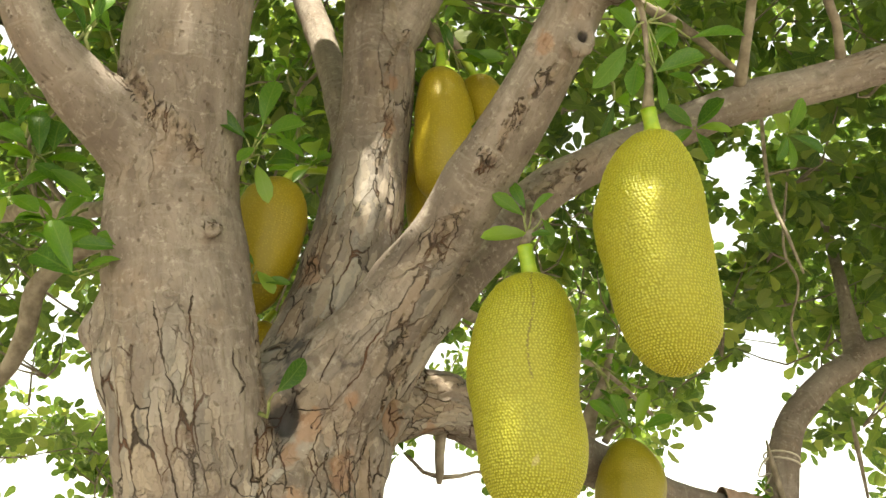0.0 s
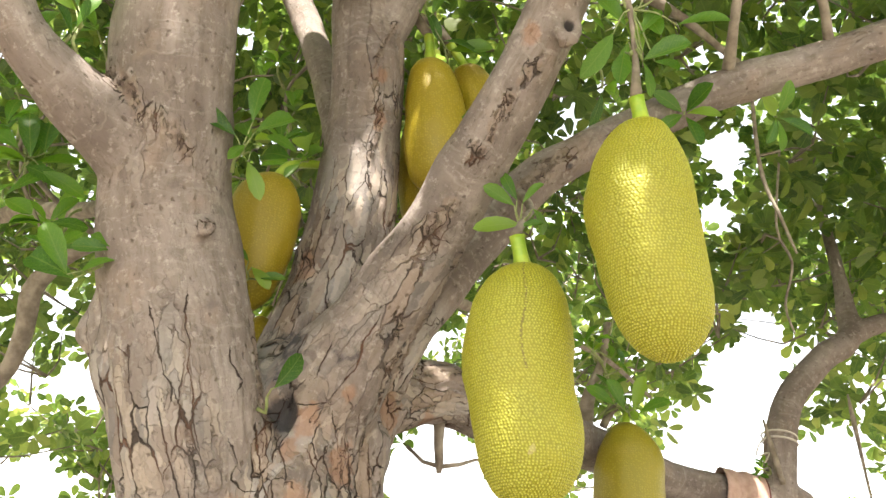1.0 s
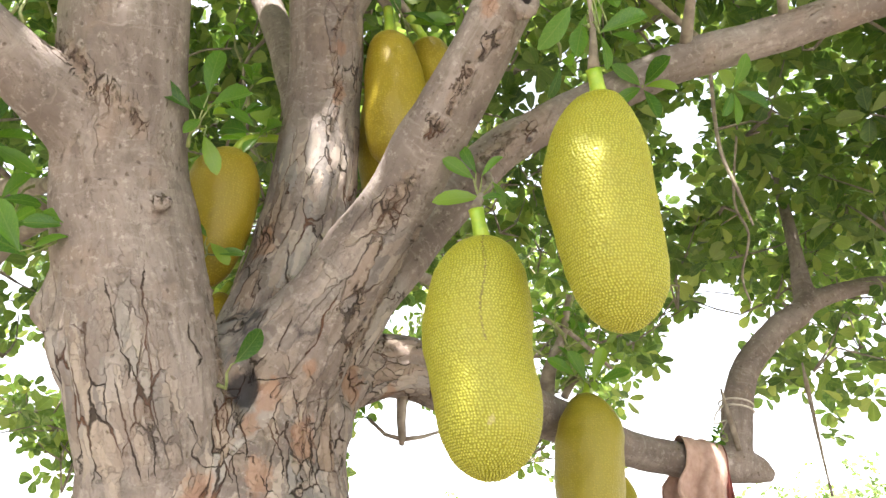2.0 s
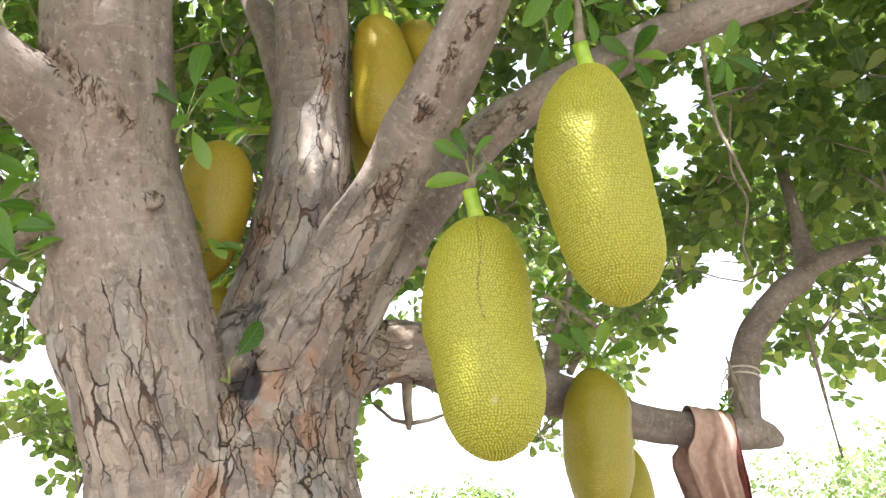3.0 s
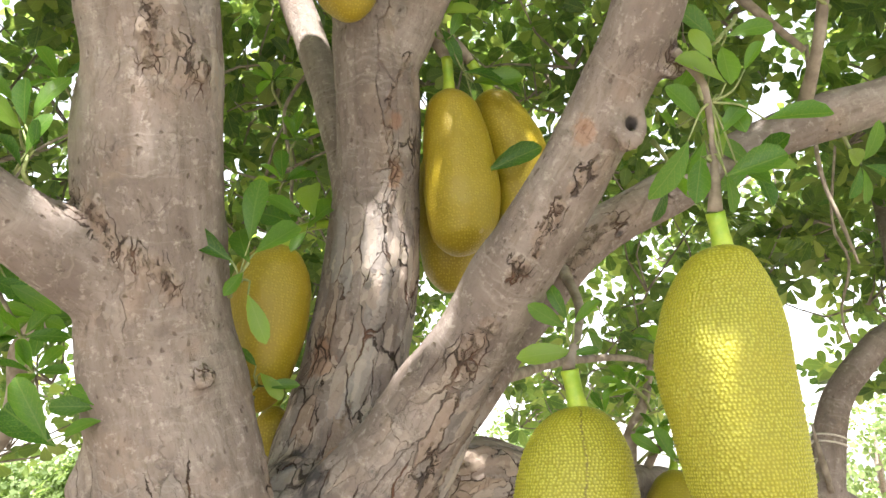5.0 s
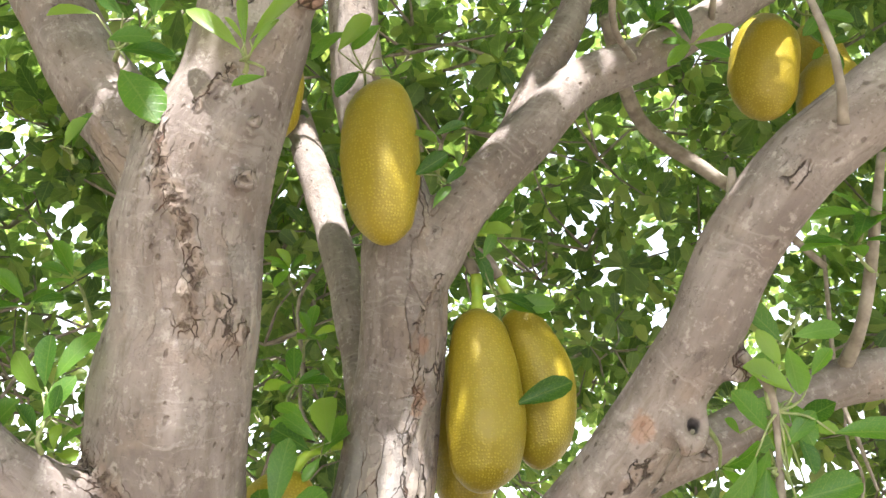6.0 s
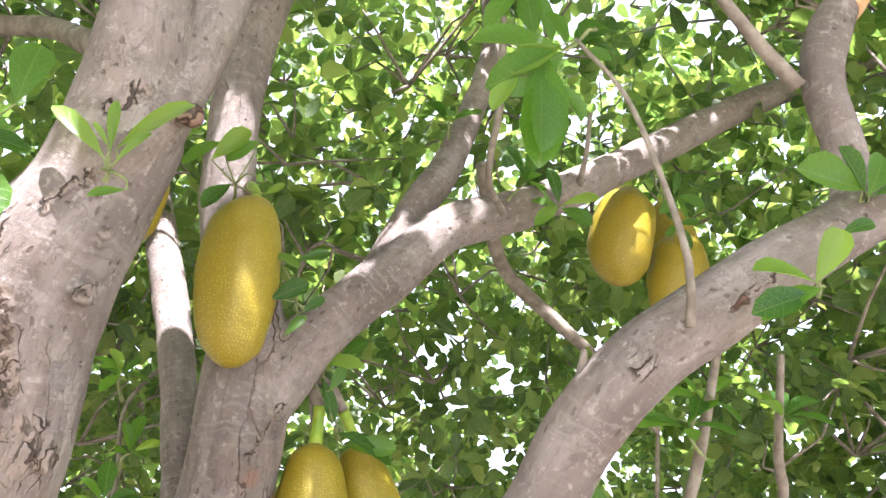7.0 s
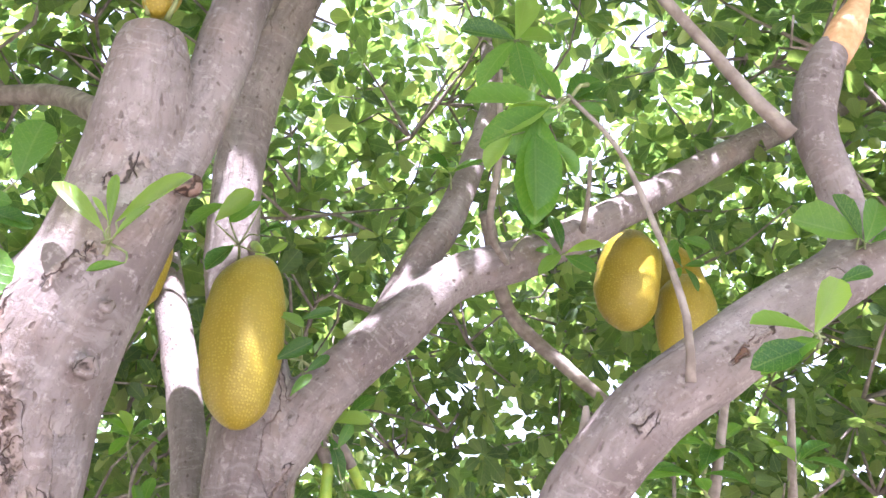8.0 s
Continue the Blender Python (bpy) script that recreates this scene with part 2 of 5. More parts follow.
FRUIT_OLIVE = fruit_material("rind_olive", (0.215, 0.18, 0.011), (0.275, 0.235, 0.020), (0.25, 0.20, 0.013), 0.40)
STEM = plain_material("green_stalk", (0.20, 0.34, 0.025), (0.36, 0.46, 0.05), 30.0, 0.45, 0.001)
SHOOT = plain_material("green_shoot", (0.14, 0.19, 0.06), (0.26, 0.28, 0.12), 60.0, 0.6, 0.001)
CLOTH = plain_material("brown_cloth", (0.33, 0.21, 0.175), (0.43, 0.295, 0.25), 40.0, 0.95, 0.002)
CLOTH_DARK = plain_material("maroon_cloth", (0.10, 0.022, 0.018), (0.16, 0.04, 0.03), 40.0, 0.95, 0.002)
TWINE = plain_material("pale_twine", (0.45, 0.42, 0.37), (0.62, 0.58, 0.52), 200.0, 0.9, 0.001)
SPLIT = plain_material("split_wood", (0.50, 0.26, 0.11), (0.66, 0.42, 0.22), 45.0, 0.8, 0.004)
SOIL = plain_material("dry_soil", (0.18, 0.152, 0.118), (0.29, 0.252, 0.20), 1.4, 0.95, 0.01)


# ---- mesh helpers ----
def mesh_of(name, verts, faces, material, smooth=True):
    me = bpy.data.meshes.new(name)
    me.from_pydata([tuple(v) for v in verts], [], [tuple(f) for f in faces])
    me.materials.append(material)
    if smooth:
        me.polygons.foreach_set("use_smooth", [True] * len(me.polygons))
    me.update()
    return me


def part(name, me, parent, label=""):
    """Links a mesh as one part under a thing or a part."""
    ob = new(name, me)
    ob.parent = parent
    return tagged(ob, label)


def thing(name, at, label, category, group=""):
    ob = new(name)
    ob.empty_display_size = 0.05
    ob.location = at
    return tagged(ob, label, category, group)


def spline(points, step):
    """Points (x, y, z, r) along a smooth curve through the given ones, about step apart."""
    p = np.array(points, float)
    p = np.vstack([2 * p[0] - p[1], p, 2 * p[-1] - p[-2]])
    p[:, 3] = np.maximum(p[:, 3], 0.0005)
    out = []
    for a, b, c, d in zip(p, p[1:], p[2:], p[3:]):
        n = max(1, int(np.linalg.norm(c[:3] - b[:3]) / step))
        for k in range(n):
            t = k / n
            out.append(0.5 * (2 * b + (c - a) * t + (2 * a - 5 * b + 4 * c - d) * t * t + (3 * b - a - 3 * c + d) * t**3))
    out.append(p[-2])
    return np.array(out)


def frames_along(path):
    """Tangents and two side ways at each point of a path, without twist."""
    t = np.gradient(path[:, :3], axis=0)
    t /= np.linalg.norm(t, axis=1, keepdims=True) + 1e-12
    n = np.cross(t[0], (0.3, 0.9, 0.2))
    sides = []
    for way in t:
        n = n - way * (n @ way)
        n /= np.linalg.norm(n) + 1e-12
        sides.append(n)
    sides = np.array(sides)
    return t, sides, np.cross(t, sides)


def tube(path, seg=12, lump=0.0, seed=0.0):
    """Vertices and faces of a closed tube round a path of (x, y, z, r)."""
    t, n, b = frames_along(path)
    verts, faces = [], []
    for k, (x, y, z, r) in enumerate(path):
        for j in range(seg):
            a = 2 * math.pi * j / seg
            way = n[k] * math.cos(a) + b[k] * math.sin(a)
            rr = r
            if lump:
                q = Vector((x, y, z)) + Vector(way) * r
                rr = r * (1 + lump * noise.noise(q * 7 + Vector((seed, 0, 0))) + 0.5 * lump * noise.noise(q * 17))
            verts.append(np.array((x, y, z)) + way * rr)
    m = len(path)
    for k in range(m - 1):
        for j in range(seg):
            j2 = (j + 1) % seg
            faces.append((k * seg + j, k * seg + j2, (k + 1) * seg + j2, (k + 1) * seg + j))
    faces.append(tuple(range(seg - 1, -1, -1)))
    faces.append(tuple(range((m - 1) * seg, m * seg)))
    return verts, faces


def joined(pieces):
    verts, faces = [], []
    for v, f in pieces:
        base = len(verts)
        verts += list(v)
        faces += [tuple(i + base for i in q) for q in f]
    return verts, faces


def ball(at, r, squash=(1, 1, 1)):
    bm = bmesh.new()
    bmesh.ops.create_icosphere(bm, subdivisions=2, radius=r)
    v = [np.array(at) + np.array(q.co) * squash for q in bm.verts]
    f = [tuple(x.index for x in q.verts) for q in bm.faces]
    bm.free()
    return v, f


def ring(at, way, major, minor, seg=18, sub=8):
    way = Vector(way).normalized()
    q = way.to_track_quat("Z", "Y")
    v, f = [], []
    for i in range(seg):
        a = 2 * math.pi * i / seg
        for j in range(sub):
            c = 2 * math.pi * j / sub
            p = Vector(((major + minor * math.cos(c)) * math.cos(a), (major + minor * math.cos(c)) * math.sin(a), minor * math.sin(c)))
            v.append(np.array(Vector(at) + q @ p))
    for i in range(seg):
        for j in range(sub):
            f.append((i * sub + j, ((i + 1) % seg) * sub + j, ((i + 1) % seg) * sub + (j + 1) % sub, i * sub + (j + 1) % sub))
    return v, f


# ---- ground ----
def build_ground():
    n, size = 60, 400.0
    verts, faces = [], []
    for i in range(n + 1):
        for j in range(n + 1):
            u, v = (2 * i / n - 1), (2 * j / n - 1)
            x, y = math.copysign(abs(u) ** 2.5, u) * size, math.copysign(abs(v) ** 2.5, v) * size
            verts.append((x, y + 1.7, 0.03 * noise.noise(Vector((x * 0.8, y * 0.8, 0)))))
    for i in range(n):
        for j in range(n):
            a = i * (n + 1) + j
            faces.append((a, a + n + 1, a + n + 2, a + 1))
    tagged(new("ground", mesh_of("ground", verts, faces, SOIL)), "dry pale bare soil round the tree", "ground", kind="structure")


build_ground()

# ---- the tree: limbs as (x, y, z, radius) ----
LIMB_LINES = {}
LIMB_LINES["trunk"] = [(-0.30, 1.86, -0.05, 0.42), (-0.32, 1.85, 0.35, 0.33), (-0.33, 1.83, 0.95, 0.285), (-0.340, 1.81, 1.45, 0.268), (-0.338, 1.80, 1.70, 0.256), (-0.29, 1.80, 1.90, 0.20), (-0.26, 1.82, 2.02, 0.13)]
LIMB_LINES["left"] = [(-0.42, 1.76, 1.40, 0.17), (-0.445, 1.68, 1.68, 0.151), (-0.474, 1.59, 1.89, 0.147), (-0.506, 1.55, 2.05, 0.143), (-0.540, 1.50, 2.23, 0.134), (-0.536, 1.43, 2.38, 0.127), (-0.535, 1.345, 2.572, 0.119), (-0.517, 1.30, 2.68, 0.115), (-0.520, 1.255, 2.79, 0.116), (-0.500, 1.21, 2.90, 0.108), (-0.462, 1.18, 3.00, 0.094), (-0.445, 1.135, 3.12, 0.088), (-0.452, 1.08, 3.24, 0.070), (-0.460, 1.06, 3.32, 0.060), (-0.463, 1.055, 3.355, 0.050)]
LIMB_LINES["left_fork"] = [(-0.440, 1.13, 3.03, 0.060), (-0.395, 1.12, 3.13, 0.050), (-0.372, 1.13, 3.30, 0.048), (-0.362, 1.13, 3.47, 0.050), (-0.355, 1.14, 3.67, 0.050), (-0.33, 1.16, 4.0, 0.045), (-0.25, 1.2, 4.4, 0.035)]
LIMB_LINES["left_side"] = [(-0.53, 1.24, 2.84, 0.085), (-0.606, 1.24, 2.915, 0.072), (-0.711, 1.24, 3.034, 0.067), (-0.798, 1.24, 3.164, 0.064), (-0.879, 1.24, 3.295, 0.061), (-1.05, 1.22, 3.6, 0.05), (-1.3, 1.2, 3.95, 0.035)]
LIMB_LINES["left_low"] = [(-0.50, 1.52, 2.27, 0.105), (-0.585, 1.42, 2.335, 0.092), (-0.662, 1.31, 2.368, 0.070), (-0.695, 1.25, 2.395, 0.056), (-0.728, 1.205, 2.425, 0.048), (-0.757, 1.17, 2.475, 0.044), (-0.79, 1.14, 2.58, 0.044), (-0.88, 1.05, 2.75, 0.046), (-1.0, 0.9, 3.05, 0.040), (-1.3, 0.7, 3.5, 0.03)]
LIMB_LINES["middle"] = [(-0.32, 1.84, 1.86, 0.16), (-0.281, 1.87, 2.09, 0.128), (-0.238, 1.885, 2.27, 0.117), (-0.210, 1.88, 2.46, 0.108), (-0.194, 1.85, 2.66, 0.099), (-0.190, 1.80, 2.80, 0.096), (-0.197, 1.77, 2.92, 0.095), (-0.207, 1.75, 3.03, 0.090), (-0.249, 1.72, 3.15, 0.074), (-0.325, 1.69, 3.33, 0.061), (-0.360, 1.66, 3.61, 0.060), (-0.355, 1.64, 3.87, 0.060), (-0.30, 1.62, 4.17, 0.055), (-0.2, 1.6, 4.6, 0.04)]
LIMB_LINES["middle_side"] = [(-0.19, 1.77, 2.88, 0.075), (-0.139, 1.75, 2.96, 0.067), (-0.077, 1.72, 3.078, 0.063), (0.066, 1.70, 3.251, 0.059), (0.183, 1.70, 3.398, 0.056), (0.382, 1.72, 3.521, 0.051), (0.606, 1.75, 3.705, 0.050), (0.886, 1.80, 3.958, 0.048), (1.204, 1.82, 4.223, 0.044), (1.7, 1.9, 4.6, 0.035)]
LIMB_LINES["middle_twin"] = [(0.00, 1.71, 3.18, 0.050), (0.045, 1.73, 3.28, 0.046), (0.111, 1.75, 3.47, 0.046), (0.191, 1.80, 3.684, 0.042), (0.29, 1.90, 4.13, 0.031), (0.29, 2.0, 4.57, 0.026)]
LIMB_LINES["back"] = [(-0.22, 1.90, 2.48, 0.06), (-0.25, 1.95, 2.62, 0.050), (-0.286, 2.00, 2.764, 0.046), (-0.362, 2.10, 3.043, 0.046), (-0.453, 2.20, 3.306, 0.047), (-0.553, 2.30, 3.571, 0.048), (-0.653, 2.40, 3.83, 0.046), (-0.8, 2.5, 4.2, 0.03)]
LIMB_LINES["diagonal"] = [(-0.25, 1.72, 1.90, 0.14), (-0.19, 1.67, 1.985, 0.112), (-0.102, 1.61, 2.10, 0.088), (-0.011, 1.555, 2.228, 0.074), (0.078, 1.455, 2.363, 0.067), (0.166, 1.345, 2.490, 0.062), (0.215, 1.27, 2.58, 0.059), (0.250, 1.20, 2.655, 0.057), (0.278, 1.13, 2.745, 0.056), (0.343, 1.055, 2.848, 0.055), (0.425, 1.00, 2.92, 0.054), (0.530, 0.955, 3.008, 0.051), (0.679, 0.92, 3.121, 0.049), (0.95, 0.86, 3.32, 0.042), (1.4, 0.8, 3.7, 0.03)]
LIMB_LINES["upright"] = [(0.600, 0.935, 3.04, 0.035), (0.630, 0.925, 3.12, 0.033), (0.628, 0.92, 3.205, 0.033), (0.599, 0.91, 3.338, 0.035), (0.630, 0.90, 3.46, 0.036), (0.66, 0.89, 3.52, 0.028)]
LIMB_LINES["right"] = [(-0.13, 1.74, 1.98, 0.082), (-0.091, 1.720, 2.057, 0.073), (-0.011, 1.750, 2.177, 0.063), (0.087, 1.755, 2.310, 0.060), (0.151, 1.750, 2.388, 0.057), (0.229, 1.735, 2.472, 0.055), (0.322, 1.720, 2.528, 0.051), (0.416, 1.710, 2.578, 0.050), (0.555, 1.700, 2.652, 0.049), (0.720, 1.680, 2.723, 0.048), (0.879, 1.650, 2.762, 0.048), (1.037, 1.620, 2.808, 0.048), (1.35, 1.6, 2.93, 0.042), (2.0, 1.6, 3.3, 0.03)]
LIMB_LINES["low"] = [(-0.22, 1.87, 1.90, 0.14), (-0.155, 1.91, 1.975, 0.112), (-0.067, 1.98, 2.008, 0.086), (0.029, 2.06, 2.030, 0.080), (0.198, 2.20, 1.996, 0.073), (0.449, 2.45, 1.988, 0.069), (0.623, 2.65, 1.973, 0.065), (0.855, 2.85, 1.944, 0.061), (1.12, 2.95, 1.922, 0.061), (1.25, 2.98, 1.920, 0.060), (1.305, 2.99, 1.904, 0.045), (1.350, 3.0, 1.886, 0.020)]
LIMB_LINES["crook"] = [(1.205, 2.96, 1.925, 0.062), (1.222, 2.96, 2.03, 0.056), (1.240, 2.96, 2.14, 0.054), (1.304, 2.98, 2.283, 0.053), (1.46, 3.02, 2.443, 0.051), (1.605, 3.06, 2.55, 0.047), (1.639, 3.12, 2.71, 0.036), (1.667, 3.18, 2.889, 0.028), (1.70, 3.3, 3.3, 0.022)]
LIMB_LINES["crook_side"] = [(1.58, 3.05, 2.535, 0.044), (1.68, 3.07, 2.59, 0.040), (1.776, 3.08, 2.625, 0.038), (1.929, 3.1, 2.662, 0.034), (2.3, 3.2, 2.75, 0.026)]
LIMB_LINES["knob"] = [(-0.50, 1.60, 1.80, 0.07), (-0.555, 1.56, 1.92, 0.085), (-0.63, 1.548, 2.0, 0.052), (-0.685, 1.545, 2.016, 0.030)]
LIMB_LINES["knob_top"] = [(-0.65, 1.545, 2.02, 0.038), (-0.61, 1.54, 2.06, 0.06), (-0.56, 1.53, 2.12, 0.09)]
KNOTS = [((-0.429, 1.400, 2.171), 0.017), ((0.084, 1.400, 2.349), 0.020), ((-0.002, 1.512, 2.205), 0.022), ((0.302, 1.170, 2.716), 0.019), ((-0.419, 1.132, 2.821), 0.018), ((0.321, 1.012, 2.819), 0.016), ((-0.435, 1.245, 2.63), 0.022), ((0.30, 1.705, 2.50), 0.022), ((-0.41, 1.10, 2.90), 0.012), ((0.295, 1.20, 2.61), 0.026), ((-0.10, 1.61, 2.04), 0.022), ((0.40, 1.68, 2.56), 0.018), ((-0.35, 1.07, 3.10), 0.02)]
# ridges of torn bark where limbs part, and the longest cracks: (half width, points)
RIDGES = []
RIDGES.append((0.020, ((-0.653, 1.36, 2.486), (-0.585, 1.34, 2.429), (-0.528, 1.34, 2.355), (-0.482, 1.38, 2.307))))
RIDGES.append((0.016, ((-0.565, 1.14, 2.932), (-0.544, 1.13, 2.865), (-0.525, 1.14, 2.803), (-0.496, 1.15, 2.744), (-0.477, 1.17, 2.688), (-0.487, 1.2, 2.619))))
RIDGES.append((0.020, ((0.03, 1.48, 2.285), (0.005, 1.51, 2.24), (-0.02, 1.57, 2.2), (-0.044, 1.60, 2.10), (-0.069, 1.66, 1.97))))
RIDGES.append((0.022, ((0.195, 1.69, 2.405), (0.24, 1.68, 2.463), (0.30, 1.67, 2.512))))
RIDGES.append((0.010, ((-0.352, 1.55, 2.056), (-0.322, 1.56, 1.902), (-0.294, 1.6, 1.805))))
RIDGES.append((0.020, ((-0.451, 1.2, 2.66), (-0.406, 1.21, 2.628), (-0.406, 1.23, 2.571))))
RIDGES.append((0.010, ((-0.448, 1.03, 3.061), (-0.403, 1.01, 3.097), (-0.342, 1.04, 3.115))))
RIDGES.append((0.008, ((-0.129, 1.72, 2.906), (-0.16, 1.7, 2.765), (-0.107, 1.68, 2.633), (-0.113, 1.7, 2.543))))
RIDGES.append((0.008, ((-0.26, 1.7, 2.066), (-0.222, 1.72, 2.153))))
RIDGES.append((0.006, ((-0.498, 1.05, 2.907), (-0.479, 1.04, 2.939), (-0.441, 1.03, 2.959), (-0.40, 1.05, 2.93))))
RIDGES.append((0.009, ((0.235, 1.25, 2.487), (0.22, 1.25, 2.453), (0.203, 1.25, 2.432))))
RIDGES.append((0.010, ((0.163, 1.25, 2.449), (0.158, 1.25, 2.428), (0.153, 1.25, 2.403))))
RIDGES.append((0.011, ((0.133, 1.3, 2.411), (0.125, 1.33, 2.400), (0.104, 1.33, 2.377), (0.097, 1.33, 2.359))))
RIDGES.append((0.012, ((0.061, 1.36, 2.342), (0.077, 1.36, 2.325), (0.056, 1.37, 2.312))))
RIDGES.append((0.007, ((0.14, 1.3, 2.408), (0.107, 1.33, 2.362), (0.103, 1.35, 2.337))))
RIDGES.append((0.005, ((0.424, 0.93, 2.892), (0.497, 0.91, 2.965))))
RIDGES.append((0.012, ((-0.088, 1.58, 2.082), (-0.106, 1.62, 1.999), (-0.149, 1.68, 1.92))))
# single long cracks over the front of the bark, as (x, z)
CUTS = []
CUTS.append(((-0.451, 2.045), (-0.449, 1.991), (-0.436, 1.948), (-0.438, 1.917), (-0.423, 1.871), (-0.419, 1.816), (-0.409, 1.78)))
CUTS.append(((-0.513, 2.012), (-0.495, 1.958), (-0.474, 1.896), (-0.459, 1.876), (-0.46, 1.851)))
CUTS.append(((-0.48, 1.836), (-0.47, 1.796), (-0.453, 1.744), (-0.437, 1.697)))
CUTS.append(((-0.376, 1.959), (-0.37, 1.933), (-0.35, 1.907), (-0.353, 1.892)))
CUTS.append(((-0.359, 1.787), (-0.349, 1.763), (-0.356, 1.735), (-0.342, 1.718), (-0.318, 1.716)))
CUTS.append(((-0.327, 1.834), (-0.322, 1.784), (-0.305, 1.735), (-0.29, 1.7)))
CUTS.append(((-0.314, 1.853), (-0.308, 1.786)))
CUTS.append(((-0.423, 1.772), (-0.412, 1.744), (-0.41, 1.695)))
CUTS.append(((-0.193, 2.245), (-0.198, 2.172)))
CUTS.append(((-0.244, 2.224), (-0.246, 2.158), (-0.234, 2.119)))
CUTS.append(((-0.229, 2.093), (-0.26, 2.074)))
CUTS.append(((-0.251, 2.027), (-0.268, 1.992), (-0.274, 1.969)))
CUTS.append(((-0.199, 1.998), (-0.223, 1.947)))
CUTS.append(((-0.109, 2.046), (-0.133, 2.011), (-0.147, 1.959), (-0.168, 1.933)))
CUTS.append(((-0.229, 1.79), (-0.204, 1.739), (-0.2, 1.711)))
CUTS.append(((-0.285, 1.8), (-0.268, 1.764), (-0.264, 1.739)))
CUTS.append(((-0.257, 1.886), (-0.235, 1.883), (-0.203, 1.889)))
CUTS.append(((-0.14, 1.876), (-0.147, 1.838)))
CUTS.append(((-0.293, 2.062), (-0.302, 2.003)))
CUTS.append(((-0.191, 1.865), (-0.18, 1.811)))
CUTS.append(((-0.126, 1.807), (-0.118, 1.733)))
CUTS.append(((-0.16, 1.796), (-0.151, 1.714)))
RUSSET = [((-0.232, 1.57, 1.85), 0.034), ((0.176, 1.27, 2.528), 0.024), ((-0.30, 1.785, 2.247), 0.040), ((-0.291, 1.62, 2.075), 0.03), ((0.10, 1.40, 2.45), 0.02), ((-0.10, 1.67, 2.62), 0.022), ((-0.13, 1.70, 2.75), 0.022), ((0.0, 1.97, 1.93), 0.03), ((0.30, 1.17, 2.70), 0.018), ((-0.345, 1.03, 3.09), 0.025), ((-0.16, 1.60, 1.91), 0.018), ((-0.33, 1.52, 1.66), 0.040), ((-0.22, 1.54, 1.70), 0.035), ((-0.25, 1.56, 1.80), 0.025), ((-0.06, 1.80, 1.93), 0.05), ((-0.14, 1.62, 1.78), 0.04)]
# black scar and stains, plus painted shade in the limb gap and knot hole
CHAR_AND_SHADE = [((-0.279, 1.56, 1.868), 0.032, 1.0), ((-0.305, 1.60, 1.96), 0.050, 0.42), ((-0.29, 1.61, 2.02), 0.055, 0.50), ((-0.36, 1.70, 2.10), 0.06, 0.45), ((0.237, 1.25, 2.528), 0.019, 1.0), ((-0.17, 1.60, 2.0), 0.05, 0.30)]


